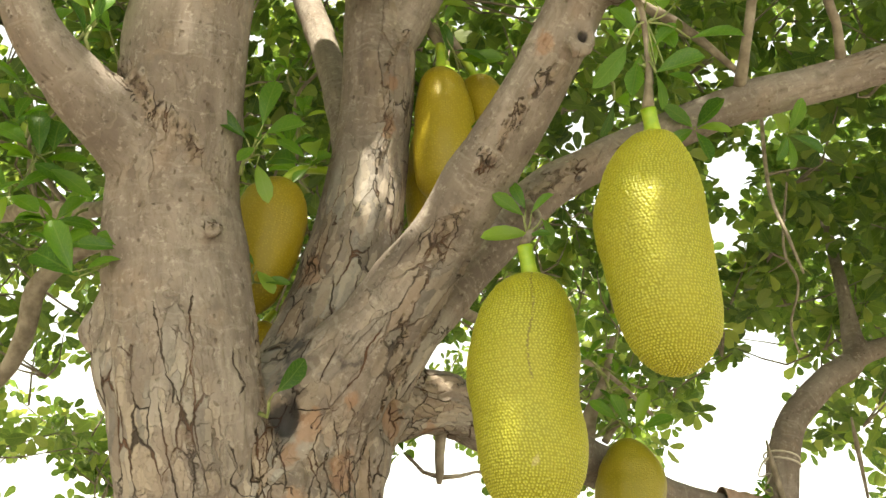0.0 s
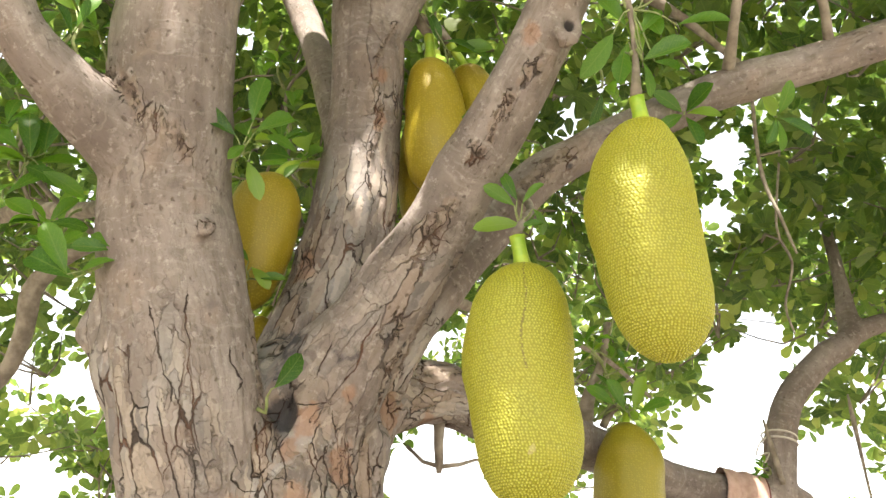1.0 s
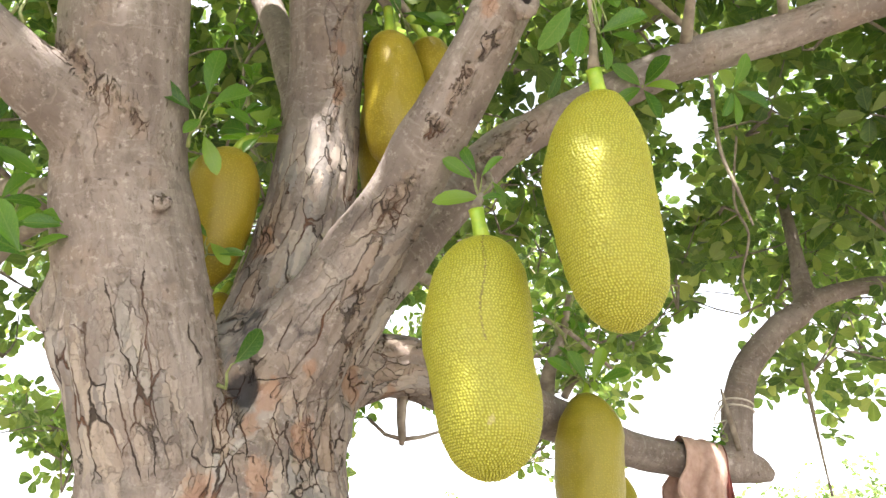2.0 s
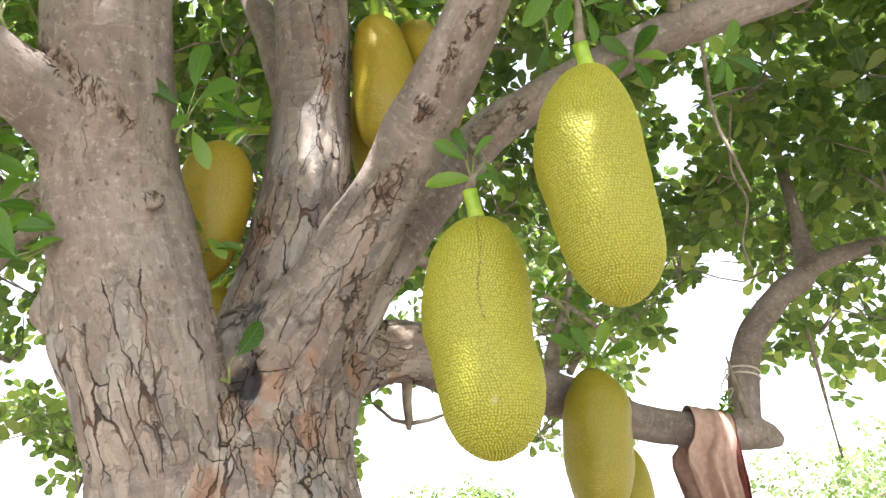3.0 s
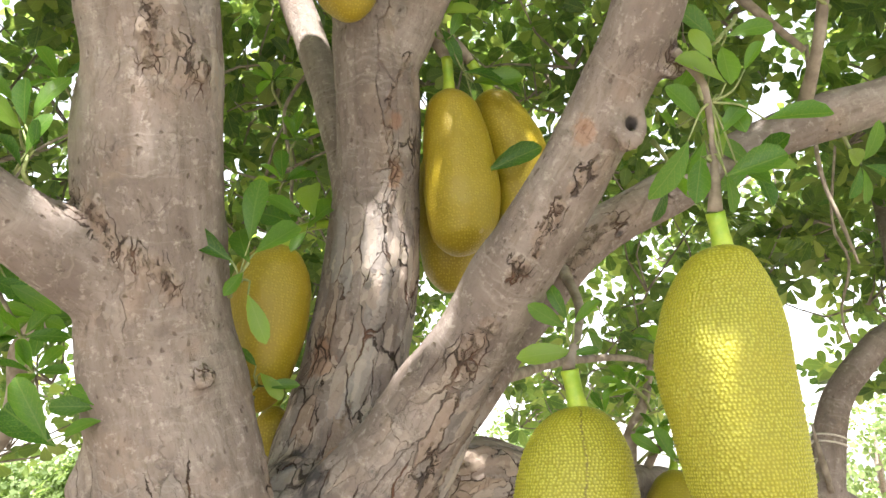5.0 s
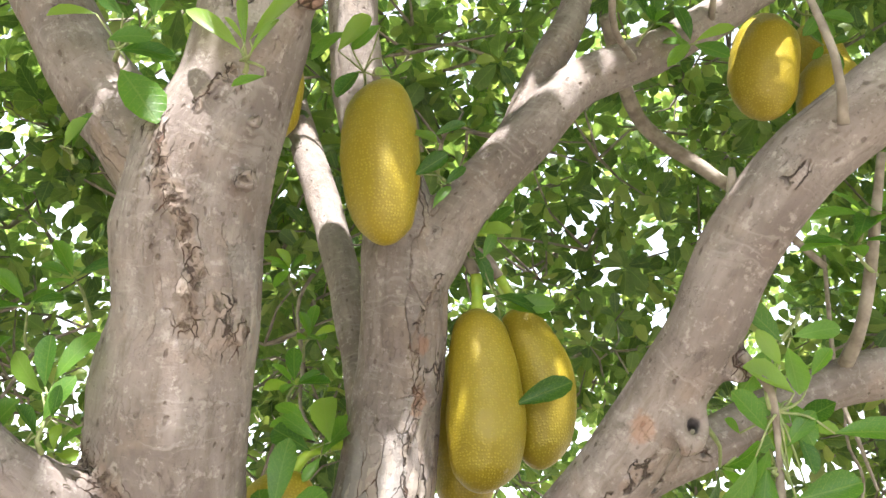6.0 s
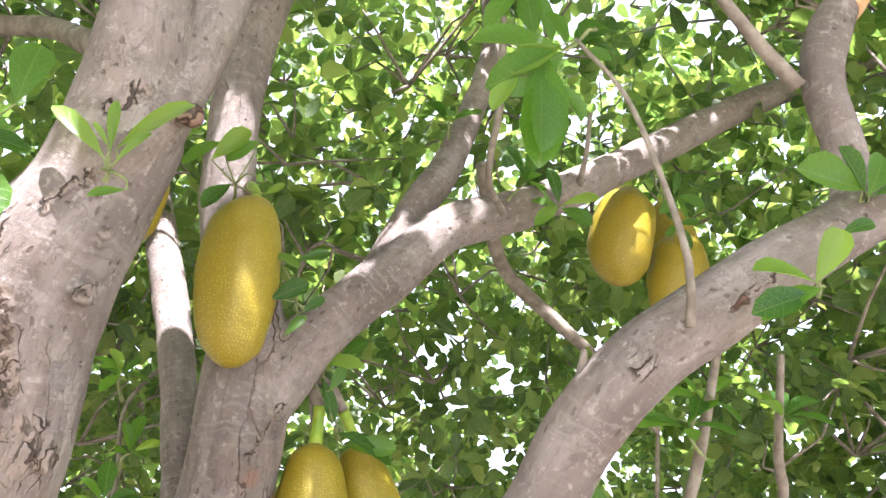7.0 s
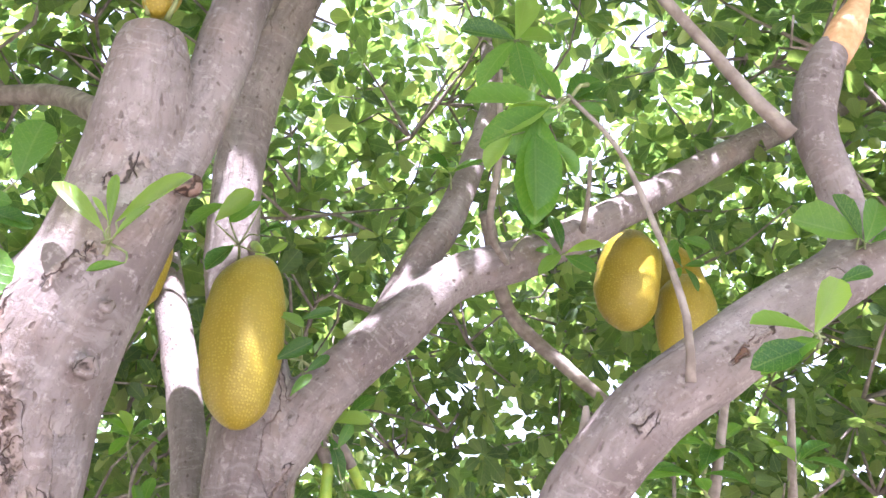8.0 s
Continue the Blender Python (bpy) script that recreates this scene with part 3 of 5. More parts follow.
def build_tree():
    tree = thing("jackfruit_tree", (-0.32, 1.85, 0), "old jackfruit tree with cracked grey-brown bark and many limbs", "tree")
    paths = {k: spline(v, 0.03) for k, v in LIMB_LINES.items()}
    pieces = [tube(p, 20, 0.10, i * 3.1) for i, p in enumerate(paths.values())]
    for k, (at, r) in enumerate(KNOTS):
        v, f = ball((at[0], at[1] + 0.010, at[2]), r, (1.15, 0.75, 1.0))
        pieces.append(([p + 0.45 * r * np.array(noise.noise_vector(Vector(p) * 60)) for p in v], f))
        pieces.append(ring((at[0], at[1] + 0.002, at[2]), (0.2 * math.sin(k * 2.1), -1, 0.25), r * 0.85, r * 0.38, 14, 6))
    v, f = ring((0.236, 1.238, 2.528), (0.25, -1, -0.25), 0.021, 0.012, 26, 8)
    lip = np.array((0.236, 1.238, 2.528))
    pieces.append(([lip + (p - lip) * (0.95, 1.0, 1.45) + 0.006 * np.array(noise.noise_vector(Vector(p) * 55)) for p in v], f))
    verts, faces = joined(pieces)
    raw = new("raw_limbs", mesh_of("raw_limbs", verts, faces, BARK))
    re = raw.modifiers.new("fuse", "REMESH")
    re.mode, re.voxel_size = "VOXEL", 0.0066
    sm = raw.modifiers.new("soften", "SMOOTH")
    sm.factor, sm.iterations = 0.5, 10
    dg = bpy.context.evaluated_depsgraph_get()
    done = raw.evaluated_get(dg)
    me = done.to_mesh()
    co = np.empty(len(me.vertices) * 3)
    me.vertices.foreach_get("co", co)
    co = co.reshape(-1, 3)
    no = np.empty(len(me.vertices) * 3)
    me.vertices.foreach_get("normal", no)
    no = no.reshape(-1, 3)
    quads = np.array([tuple(p.vertices) if len(p.vertices) == 4 else (*p.vertices, p.vertices[0]) for p in me.polygons])
    done.to_mesh_clear()
    bpy.data.objects.remove(raw, do_unlink=True)
    # which limb each point belongs to, and its place along and across the grain
    names = [k for k in paths if not k.startswith("knob")]
    cen, rad, fr, along, owner = [], [], [], [], []
    for i, k in enumerate(names):
        p = paths[k]
        t, n, b = frames_along(p)
        s = np.r_[0, np.cumsum(np.linalg.norm(np.diff(p[:, :3], axis=0), axis=1))]
        cen.append(p[:, :3]), rad.append(p[:, 3]), fr.append(np.stack([n, b, t], 1)), along.append(s + i * 7.3), owner.append(np.full(len(p), i))
    cen, rad, fr, along, owner = map(np.concatenate, (cen, rad, fr, along, owner))
    near = np.empty(len(co), int)
    cen32 = cen.astype(np.float32)
    for a in range(0, len(co), 4000):
        some = co[a : a + 4000].astype(np.float32)
        sq = (some**2).sum(1)[:, None] + (cen32**2).sum(1)[None] - 2 * some @ cen32.T
        near[a : a + 4000] = (np.sqrt(np.maximum(sq, 0)) - rad[None].astype(np.float32)).argmin(1)
    local = np.einsum("nij,nj->ni", fr[near], co - cen[near])
    local[:, 2] += along[near]
    low = np.clip((2.35 - co[:, 2]) / 0.5, 0, 1) * np.clip((0.35 - co[:, 0]) / 0.25, 0, 1)
    rough = np.array([{"trunk": 1.0, "middle": 0.30, "left": 0.25, "low": 0.15, "diagonal": 0.25, "right": 0.4}.get(names[o], 0.1) for o in owner[near]])
    on_left = np.array([names[o] == "left" for o in owner[near]])
    rough = np.clip(np.maximum(rough, low * np.where(on_left, 0.68, 0.95)) * (0.55 + 0.45 * low), 0, 1)
    on_middle = np.array([names[o] == "middle" for o in owner[near]])
    rough = np.maximum(rough, np.where(on_middle, np.clip((2.80 - co[:, 2]) / 0.6, 0.30, 0.85), 0))
    on_low = np.array([names[o] == "low" for o in owner[near]])
    rough = np.maximum(rough, np.where(on_low, np.clip((0.55 - co[:, 0]) / 0.3, 0, 0.9), 0))
    # lumps and shallow furrows along the grain
    push = np.array([noise.noise(Vector(q) * 11) * 0.5 + noise.noise(Vector((q[0] * 46, q[1] * 46, q[2] * 9))) * 0.55 for q in local])
    furrow = np.array([max(0.0, 1 - abs(noise.noise(Vector((q[0] * 22, q[1] * 22, q[2] * 3.5)))) / 0.13) for q in local])
    lift = push * (0.0024 + 0.0050 * rough) - furrow * 0.0065 * rough
    # even it out where one limb's grain meets another's
    ends = np.concatenate([quads[:, [0, 1]], quads[:, [1, 2]], quads[:, [2, 3]], quads[:, [3, 0]]])
    ends = np.concatenate([ends, ends[:, ::-1]])
    degree = np.maximum(np.bincount(ends[:, 0], minlength=len(co)), 1)
    seam = (owner[near][ends[:, 0]] != owner[near][ends[:, 1]])
    seam = np.bincount(ends[:, 0], seam, len(co)) > 0
    for _ in range(4):
        seam = seam | (np.bincount(ends[:, 0], seam[ends[:, 1]], len(co)) > 0)
    for _ in range(14):
        lift = np.where(seam, np.bincount(ends[:, 0], lift[ends[:, 1]], len(co)) / degree, lift)
    co = co + no * lift[:, None]
    from mathutils.kdtree import KDTree
    finder = KDTree(len(co))
    for i, p in enumerate(co):
        finder.insert(p, i)
    finder.balance()
    red, black = np.zeros(len(co)), np.zeros(len(co))
    for at, r in RUSSET:
        red = np.maximum(red, np.clip(1.35 - np.linalg.norm((co - np.array(finder.find(at)[0])) * (1, 1, 0.7), axis=1) / r, 0, 1))
    for at, r in KNOTS:
        black = np.maximum(black, 0.62 * np.clip(1.3 - np.linalg.norm((co - np.array(finder.find(at)[0])), axis=1) / (0.55 * r), 0, 1))
    for at, r, full in CHAR_AND_SHADE:
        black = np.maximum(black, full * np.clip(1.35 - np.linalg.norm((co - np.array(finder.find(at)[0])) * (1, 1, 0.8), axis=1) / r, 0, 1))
    ridge = np.zeros(len(co))
    for width, line in RIDGES:
        pts = spline([(*p, 0.01) for p in line], 0.004)[:, :3]
        for k, p in enumerate(pts):
            at = finder.find(p)[0]
            wide = width * (1.0 + 0.7 * noise.noise(Vector((k * 0.13, width * 900, 0.5))))
            sway = Vector((noise.noise(Vector((k * 0.09, 3.1, width * 500))), 0, 0)) * width * 0.8
            for q, i, far in finder.find_range(at + sway, wide * 1.6):
                ridge[i] = max(ridge[i], 1 - far / (wide * 1.6))
    for at, r in KNOTS:
        ridge = np.maximum(ridge, 0.7 * np.clip(1.3 - np.linalg.norm(co - at, axis=1) / (1.2 * r), 0, 1))
    cut, near_cut = np.full(len(co), 0.03), np.zeros(len(co))
    front = np.where((no[:, 1] < 0.25) & (co[:, 1] < 1.85) & (co[:, 2] < 2.3) & (co[:, 2] > 1.4))[0]
    flat = co[front][:, [0, 2]]
    best = np.full(len(front), 0.03)
    for path in CUTS:
        for a, b in zip(np.array(path), np.array(path)[1:]):
            way = b - a
            share = np.clip((flat - a) @ way / (way @ way), 0, 1)
            off = flat - a - share[:, None] * way
            far = np.linalg.norm(off, axis=1)
            side = np.sign(way[0] * off[:, 1] - way[1] * off[:, 0])
            closer = far < best
            best[closer] = far[closer]
            cut[front[closer]] = (side * far)[closer]
    near_cut[front] = np.clip(1.6 - best / 0.010, 0, 1)
    jag = np.array([noise.noise(Vector(p) * 75) + 0.5 * noise.noise(Vector(p) * 170) for p in co])
    co = co + no * (ridge * (0.0105 * jag + 0.001))[:, None]
    # the rotted hollow in the crotch
    pit = np.linalg.norm((co - np.array(finder.find((-0.279, 1.56, 1.868))[0])) * (1.25, 1, 0.8), axis=1)
    co = co - no * (0.045 * np.clip(1 - (pit / 0.040) ** 2, 0, 1))[:, None]
    face_owner = owner[near][quads[:, 0]]
    for i, k in enumerate(names):
        mine = quads[face_owner == i]
        if not len(mine):
            continue
        used, back = np.unique(mine, return_inverse=True)
        back = back.reshape(mine.shape)
        me = mesh_of("limb", co[used], back.tolist(), BARK)
        grain = local[used]
        rows = np.where(owner == i)[0]
        for n in np.where(owner[near][used] != i)[0]:
            c = rows[np.linalg.norm(cen[rows] - co[used[n]], axis=1).argmin()]
            grain[n] = fr[c] @ (co[used[n]] - cen[c])
            grain[n, 2] += along[c]
        for name, data in (("rough", rough), ("russet", red), ("char_shade", black), ("ridge", ridge), ("cut", cut), ("near_cut", near_cut)):
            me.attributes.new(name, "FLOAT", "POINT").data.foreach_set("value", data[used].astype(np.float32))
        me.attributes.new("grain", "FLOAT_VECTOR", "POINT").data.foreach_set("vector", grain.astype(np.float32).ravel())
        me.normals_split_custom_set_from_vertices([tuple(v) for v in smooth_normals(co, quads)[used]])
        ob = part("trunk" if k == "trunk" else "limb", me, tree)
        ob.matrix_parent_inverse = Matrix.Translation(-tree.location)
    return tree


NORMALS = {}


def smooth_normals(co, quads):
    if "n" not in NORMALS:
        a, b, c, d = (co[quads[:, j]] for j in range(4))
        f = np.cross(c - a, d - b)
        n = np.zeros_like(co)
        for j in range(4):
            np.add.at(n, quads[:, j], f)
        NORMALS["n"] = n / (np.linalg.norm(n, axis=1, keepdims=True) + 1e-12)
    return NORMALS["n"]


TREE = build_tree()
HOLD = Matrix.Translation(-TREE.location)


def on_tree(name, me, label="", parent=None):
    ob = part(name, me, parent or TREE, label)
    if parent is None:
        ob.matrix_parent_inverse = HOLD
    return ob


# thinner branches that stand apart from the fused limbs
def build_branchlets():
    rows = [
        [(0.552, 0.91, 3.302, 0.014), (0.476, 0.90, 3.368, 0.012), (0.40, 0.89, 3.451, 0.010), (0.312, 0.88, 3.547, 0.009), (0.2, 0.86, 3.7, 0.006)],
        [(0.36, 0.95, 2.86, 0.008), (0.351, 0.93, 2.946, 0.0055), (0.325, 0.95, 3.099, 0.0048), (0.279, 0.97, 3.254, 0.0042), (0.21, 1.0, 3.37, 0.004)],
        [(-0.60, 1.60, 2.40, 0.025), (-0.872, 1.90, 2.448, 0.021), (-1.207, 2.20, 2.586, 0.026), (-1.47, 2.40, 2.656, 0.024), (-2.0, 2.7, 2.9, 0.015)],
        [(-0.95, 2.15, 2.47, 0.018), (-1.07, 2.20, 2.43, 0.023), (-1.162, 2.25, 2.358, 0.028), (-1.184, 2.30, 2.237, 0.026), (-1.247, 2.35, 2.114, 0.022), (-1.4, 2.4, 2.0, 0.015)],
        [(0.30, 1.9, 3.75, 0.020), (0.464, 2.2, 3.625, 0.022), (0.646, 2.2, 3.469, 0.020), (0.787, 2.2, 3.366, 0.016), (1.0, 2.25, 3.2, 0.010)],
        [(-1.5, 2.1, 3.85, 0.02), (-1.026, 1.9, 3.819, 0.026), (-0.856, 1.8, 3.779, 0.027), (-0.70, 1.62, 3.62, 0.03), (-0.52, 1.36, 3.42, 0.03), (-0.46, 1.13, 3.24, 0.03)],
        [(0.012, 1.78, 2.20, 0.016), (0.10, 2.0, 2.24, 0.014), (0.30, 2.4, 2.33, 0.012), (0.6, 2.9, 2.40, 0.010), (0.9, 3.4, 2.38, 0.007)],
        [(0.449, 2.45, 2.0, 0.03), (0.46, 2.43, 2.12, 0.022), (0.50, 2.40, 2.22, 0.014), (0.52, 2.36, 2.34, 0.008)],
        [(0.494, 1.60, 3.76, 0.006), (0.487, 1.60, 3.652, 0.0065), (0.505, 1.69, 3.60, 0.008)],
        [(0.18, 1.35, 3.75, 0.007), (0.201, 1.40, 3.545, 0.008), (0.202, 1.45, 3.452, 0.008), (0.218, 1.50, 3.404, 0.008), (0.289, 1.62, 3.42, 0.009)],
        [(0.70, 1.42, 3.1, 0.008), (0.687, 1.50, 2.88, 0.011), (0.681, 1.55, 2.789, 0.012), (0.70, 1.67, 2.74, 0.016)],
        [(0.84, 1.42, 3.1, 0.007), (0.865, 1.50, 2.909, 0.010), (0.905, 1.55, 2.87, 0.011), (0.943, 1.63, 2.79, 0.014)],
        [(1.235, 2.60, 3.1, 0.004), (1.19, 2.62, 2.80, 0.005), (1.215, 2.60, 2.657, 0.005), (1.17, 2.60, 2.50, 0.004), (1.187, 2.60, 2.40, 0.003)],
        [(1.08, 2.40, 3.3, 0.007), (1.068, 2.40, 2.911, 0.007), (1.11, 2.40, 2.726, 0.006), (1.143, 2.40, 2.60, 0.004)],
        [(0.278, 1.13, 2.80, 0.012), (0.272, 1.10, 2.835, 0.009), (0.265, 1.08, 2.86, 0.004)],
        [(0.02, 2.06, 1.97, 0.014), (0.018, 2.05, 1.90, 0.011), (0.021, 2.05, 1.855, 0.010), (0.020, 2.05, 1.835, 0.006)],
        [(-0.06, 2.06, 1.90, 0.004), (-0.02, 2.055, 1.862, 0.005), (0.022, 2.05, 1.850, 0.006), (0.07, 2.06, 1.858, 0.005), (0.11, 2.07, 1.872, 0.004), (0.18, 2.1, 1.866, 0.003)],
    ]
    for row in rows:
        v, f = tube(spline(row, 0.03), 9, 0.15)
        on_tree("branchlet", mesh_of("branchlet", v, f, TWIG))
    # the torn end of the upright limb shows bare split wood
    v, f = tube(spline([(0.648, 0.893, 3.49, 0.030), (0.68, 0.886, 3.55, 0.030), (0.715, 0.88, 3.62, 0.024), (0.74, 0.875, 3.68, 0.008)], 0.02), 10, 0.25)
    on_tree("torn_end", mesh_of("torn_end", v, f, SPLIT), "torn pale orange wood")


build_branchlets()


# ---- leaves ----
LEAF_T = np.array([0.0, 0.09, 0.28, 0.52, 0.74, 0.92, 1.0])
LEAF_W = np.array([0.012, 0.06, 0.18, 0.275, 0.295, 0.19, 0.03])


def leaf_grid(fold=0.12, droop=0.18, wave=0.0, rows=None, blunt=False):
    """One leaf of length 1 along +y, face up: points (rows x 3), faces and uv."""
    v, uv = [], []
    ts, ws = (LEAF_T, LEAF_W) if rows is None else (LEAF_T[rows], LEAF_W[rows])
    if blunt:
        ws = ws * 1.12 + 0.13 * (ts > 0.95)
    for k, (t, w) in enumerate(zip(ts, ws)):
        for s in (-1, 0, 1):
            v.append((s * w, t, -droop * t * t + (fold * w * 1.4 if s else 0.0) + wave * s * math.sin(5 * t)))
            uv.append((0.5 + s * w / 0.6, t))
    f = []
    for k in range(len(ts) - 1):
        for j in range(2):
            a = 3 * k + j
            f.append((a, a + 1, a + 4, a + 3))
    return np.array(v), np.array(f), np.array(uv)


def set_uv(me, uv):
    loops = np.empty(len(me.loops), int)
    me.loops.foreach_get("vertex_index", loops)
    me.uv_layers.new(name="UVMap").data.foreach_set("uv", uv[loops].astype(np.float32).ravel())


def bases_of(ways, ups):
    """Turns whose y runs along ways and whose z lies near ups."""
    y = ways / (np.linalg.norm(ways, axis=1, keepdims=True) + 1e-9)
    x = np.cross(y, ups)
    x /= np.linalg.norm(x, axis=1, keepdims=True) + 1e-9
    return np.stack([x, y, np.cross(x, y)], 2)


def many_leaves(name, spots, ways, ups, sizes, material, rng, rows=(0, 2, 4, 6)):
    """One mesh of very many leaves."""
    forms = [leaf_grid(f, d, w, list(rows), blunt=True) for f, d, w in ((0.25, 0.10, 0.0), (0.10, 0.28, 0.02), (0.35, 0.20, -0.02), (0.0, 0.42, 0.015))]
    pick = rng.integers(0, len(forms), len(spots))
    turn = bases_of(ways, ups)
    verts, faces, uvs, base = [], [], [], 0
    for i, (v, f, uv) in enumerate(forms):
        mine = np.where(pick == i)[0]
        stretch = np.stack([rng.uniform(0.85, 1.2, len(mine)), np.ones(len(mine)), np.ones(len(mine))], 1)
        p = v[None] * stretch[:, None] * sizes[mine, None, None]
        p = np.einsum("nij,nkj->nki", turn[mine], p) + spots[mine, None]
        verts.append(p.reshape(-1, 3))
        faces.append((f[None] + (np.arange(len(mine)) * len(v))[:, None, None] + base).reshape(-1, 4))
        uvs.append(np.tile(uv, (len(mine), 1)))
        base += len(mine) * len(v)
    verts, faces, uvs = np.concatenate(verts), np.concatenate(faces), np.concatenate(uvs)
    me = bpy.data.meshes.new(name)
    me.vertices.add(len(verts))
    me.vertices.foreach_set("co", verts.astype(np.float32).ravel())
    me.loops.add(faces.size)
    me.loops.foreach_set("vertex_index", faces.ravel().astype(np.int32))
    me.polygons.add(len(faces))
    me.polygons.foreach_set("loop_start", np.arange(0, faces.size, 4, dtype=np.int32))
    me.polygons.foreach_set("use_smooth", np.ones(len(faces), bool))
    me.materials.append(material)
    me.update(calc_edges=True)
    set_uv(me, uvs)
    return me


def rosettes(centres, outs, rng, size=0.105, count=(5, 8)):
    """Leaves in whorls about the tips of twigs: spots, ways, ups and sizes."""
    spots, ways, ups, sizes = [], [], [], []
    for c, o in zip(centres, outs):
        o = o / (np.linalg.norm(o) + 1e-9)
        side = np.cross(o, rng.normal(size=3))
        side /= np.linalg.norm(side) + 1e-9
        other = np.cross(o, side)
        n = rng.integers(*count)
        start = rng.uniform(0, 6.28)
        s = size * rng.uniform(0.8, 1.15)
        for j in range(n):
            a = start + 2 * math.pi * j / n + rng.normal(0, 0.2)
            lift = rng.normal(0.25, 0.28)
            way = (side * math.cos(a) + other * math.sin(a)) * math.cos(lift) + o * math.sin(lift)
            way[2] -= 0.12
            spots.append(c + way * 0.012)
            ways.append(way)
            ups.append(o + rng.normal(0, 0.25, 3))
            sizes.append(s * rng.uniform(0.65, 1.15))
    return np.array(spots), np.array(ways), np.array(ups), np.array(sizes)


# sun flecks fall through these openings of the crown: (place lit, radius)
FLECKS = [((-0.195, 1.76, 2.575), 0.000), ((-0.185, 1.77, 2.46), 0.006), ((-0.23, 1.76, 2.33), -0.014), ((0.326, 1.195, 2.205), 0.0), ((0.352, 1.18, 2.12), -0.002), ((0.117, 1.335, 1.83), -0.006), ((-0.238, 1.51, 3.11), -0.001), ((-0.226, 1.51, 3.06), -0.006), ((-0.44, 2.15, 3.25), 0.06), ((-0.50, 2.22, 3.42), 0.05), ((-0.30, 1.95, 2.85), 0.03), ((-0.655, 1.19, 3.00), 0.008), ((0.52, 1.70, 3.66), 0.006), ((-0.66, 1.25, 2.45), 0.012), ((-0.06, 1.56, 2.18), 0.016), ((0.70, 1.81, 3.68), 0.004), ((0.735, 1.81, 3.63), 0.0), ((0.12, 1.70, 3.38), -0.004), ((-0.36, 1.62, 3.55), 0.0), ((0.9, 1.62, 2.82), 0.02), ((-0.10, 1.80, 1.80), 0.012), ((-0.10, 1.72, 2.66), 0.010)]
# lines of sight on which the crown stays open to the sky, from low and from high before the trunk: (x and z for each metre ahead, half width)
OPEN_LOW = [(0.381, 0.275, 0.046), (0.350, 0.206, 0.050), (0.308, 0.183, 0.030), (0.437, 0.177, 0.035), (0.399, 0.594, 0.022), (0.374, 0.514, 0.020), (0.408, 0.364, 0.016), (-0.432, 0.253, 0.018), (-0.458, 0.138, 0.025), (0.188, 0.660, 0.014), (-0.002, 0.174, 0.040), (-0.277, 0.774, 0.012), (0.527, 0.848, 0.012), (0.50, 0.11, 0.045), (0.58, 0.10, 0.05), (0.575, 0.185, 0.025), (0.50, 0.20, 0.020)]
OPEN_HIGH = [(0.058, 0.760, 0.032), (-0.045, 0.785, 0.022), (-0.162, 0.80, 0.018), (-0.050, 0.93, 0.022), (-0.040, 1.04, 0.022), (0.02, 0.80, 0.010), (0.310, 0.412, 0.018), (0.312, 0.308, 0.020), (-0.355, 0.615, 0.022), (-0.36, 0.58, 0.018), (0.390, 0.423, 0.010), (0.213, 0.438, 0.014), (0.255, 0.402, 0.012), (0.249, 0.48, 0.010), (0.329, 0.532, 0.012), (0.714, 0.929, 0.014), (0.608, 0.713, 0.010), (0.049, 0.567, 0.008)]


def is_open(p):
    for eye, rows in (((0.0, 0.0, 1.5), OPEN_LOW), ((-0.17, 0.05, 2.36), OPEN_HIGH)):
        ahead = p[1] - eye[1]
        if ahead > 1.7:
            u, v = (p[0] - eye[0]) / ahead, (p[2] - eye[2]) / ahead
            fray = (0.014 if eye[2] < 2 else 0.005) + 0.016 * noise.noise(Vector(p) * 3.1)
            if p[1] < 3.2 and any((u - a) ** 2 + (v - b) ** 2 < 0.055**2 for a, b in ((0.42, 0.25), (0.455, 0.285), (0.483, 0.312), (0.525, 0.343), (0.524, 0.437), (0.575, 0.36))):
                return True
            if any((u - a) ** 2 + (v - b) ** 2 < (r + fray) ** 2 for a, b, r in rows):
                return True
    return False


def in_fleck(points, margin):
    """Which points lie in the way of the sun to a fleck."""
    way, hit = np.array(SUN_DIR), np.zeros(len(points), bool)
    for at, r in FLECKS:
        off = points - at
        s = off @ way
        hit |= (s > 0) & (np.linalg.norm(off - s[:, None] * way, axis=1) < r + margin)
    return hit


def crown_floor(d, azimuth):
    """The height of the crown's underside at distance d from the trunk."""
    z = 4.15 - 0.68 * d if d < 2.6 else (2.36 if azimuth > 0 else 2.24) - 0.02 * (d - 2.6)
    return z + 0.10 * math.sin(azimuth * 5.0 + 0.7) + 0.10 * math.sin(azimuth * 11.0 + 2.0)


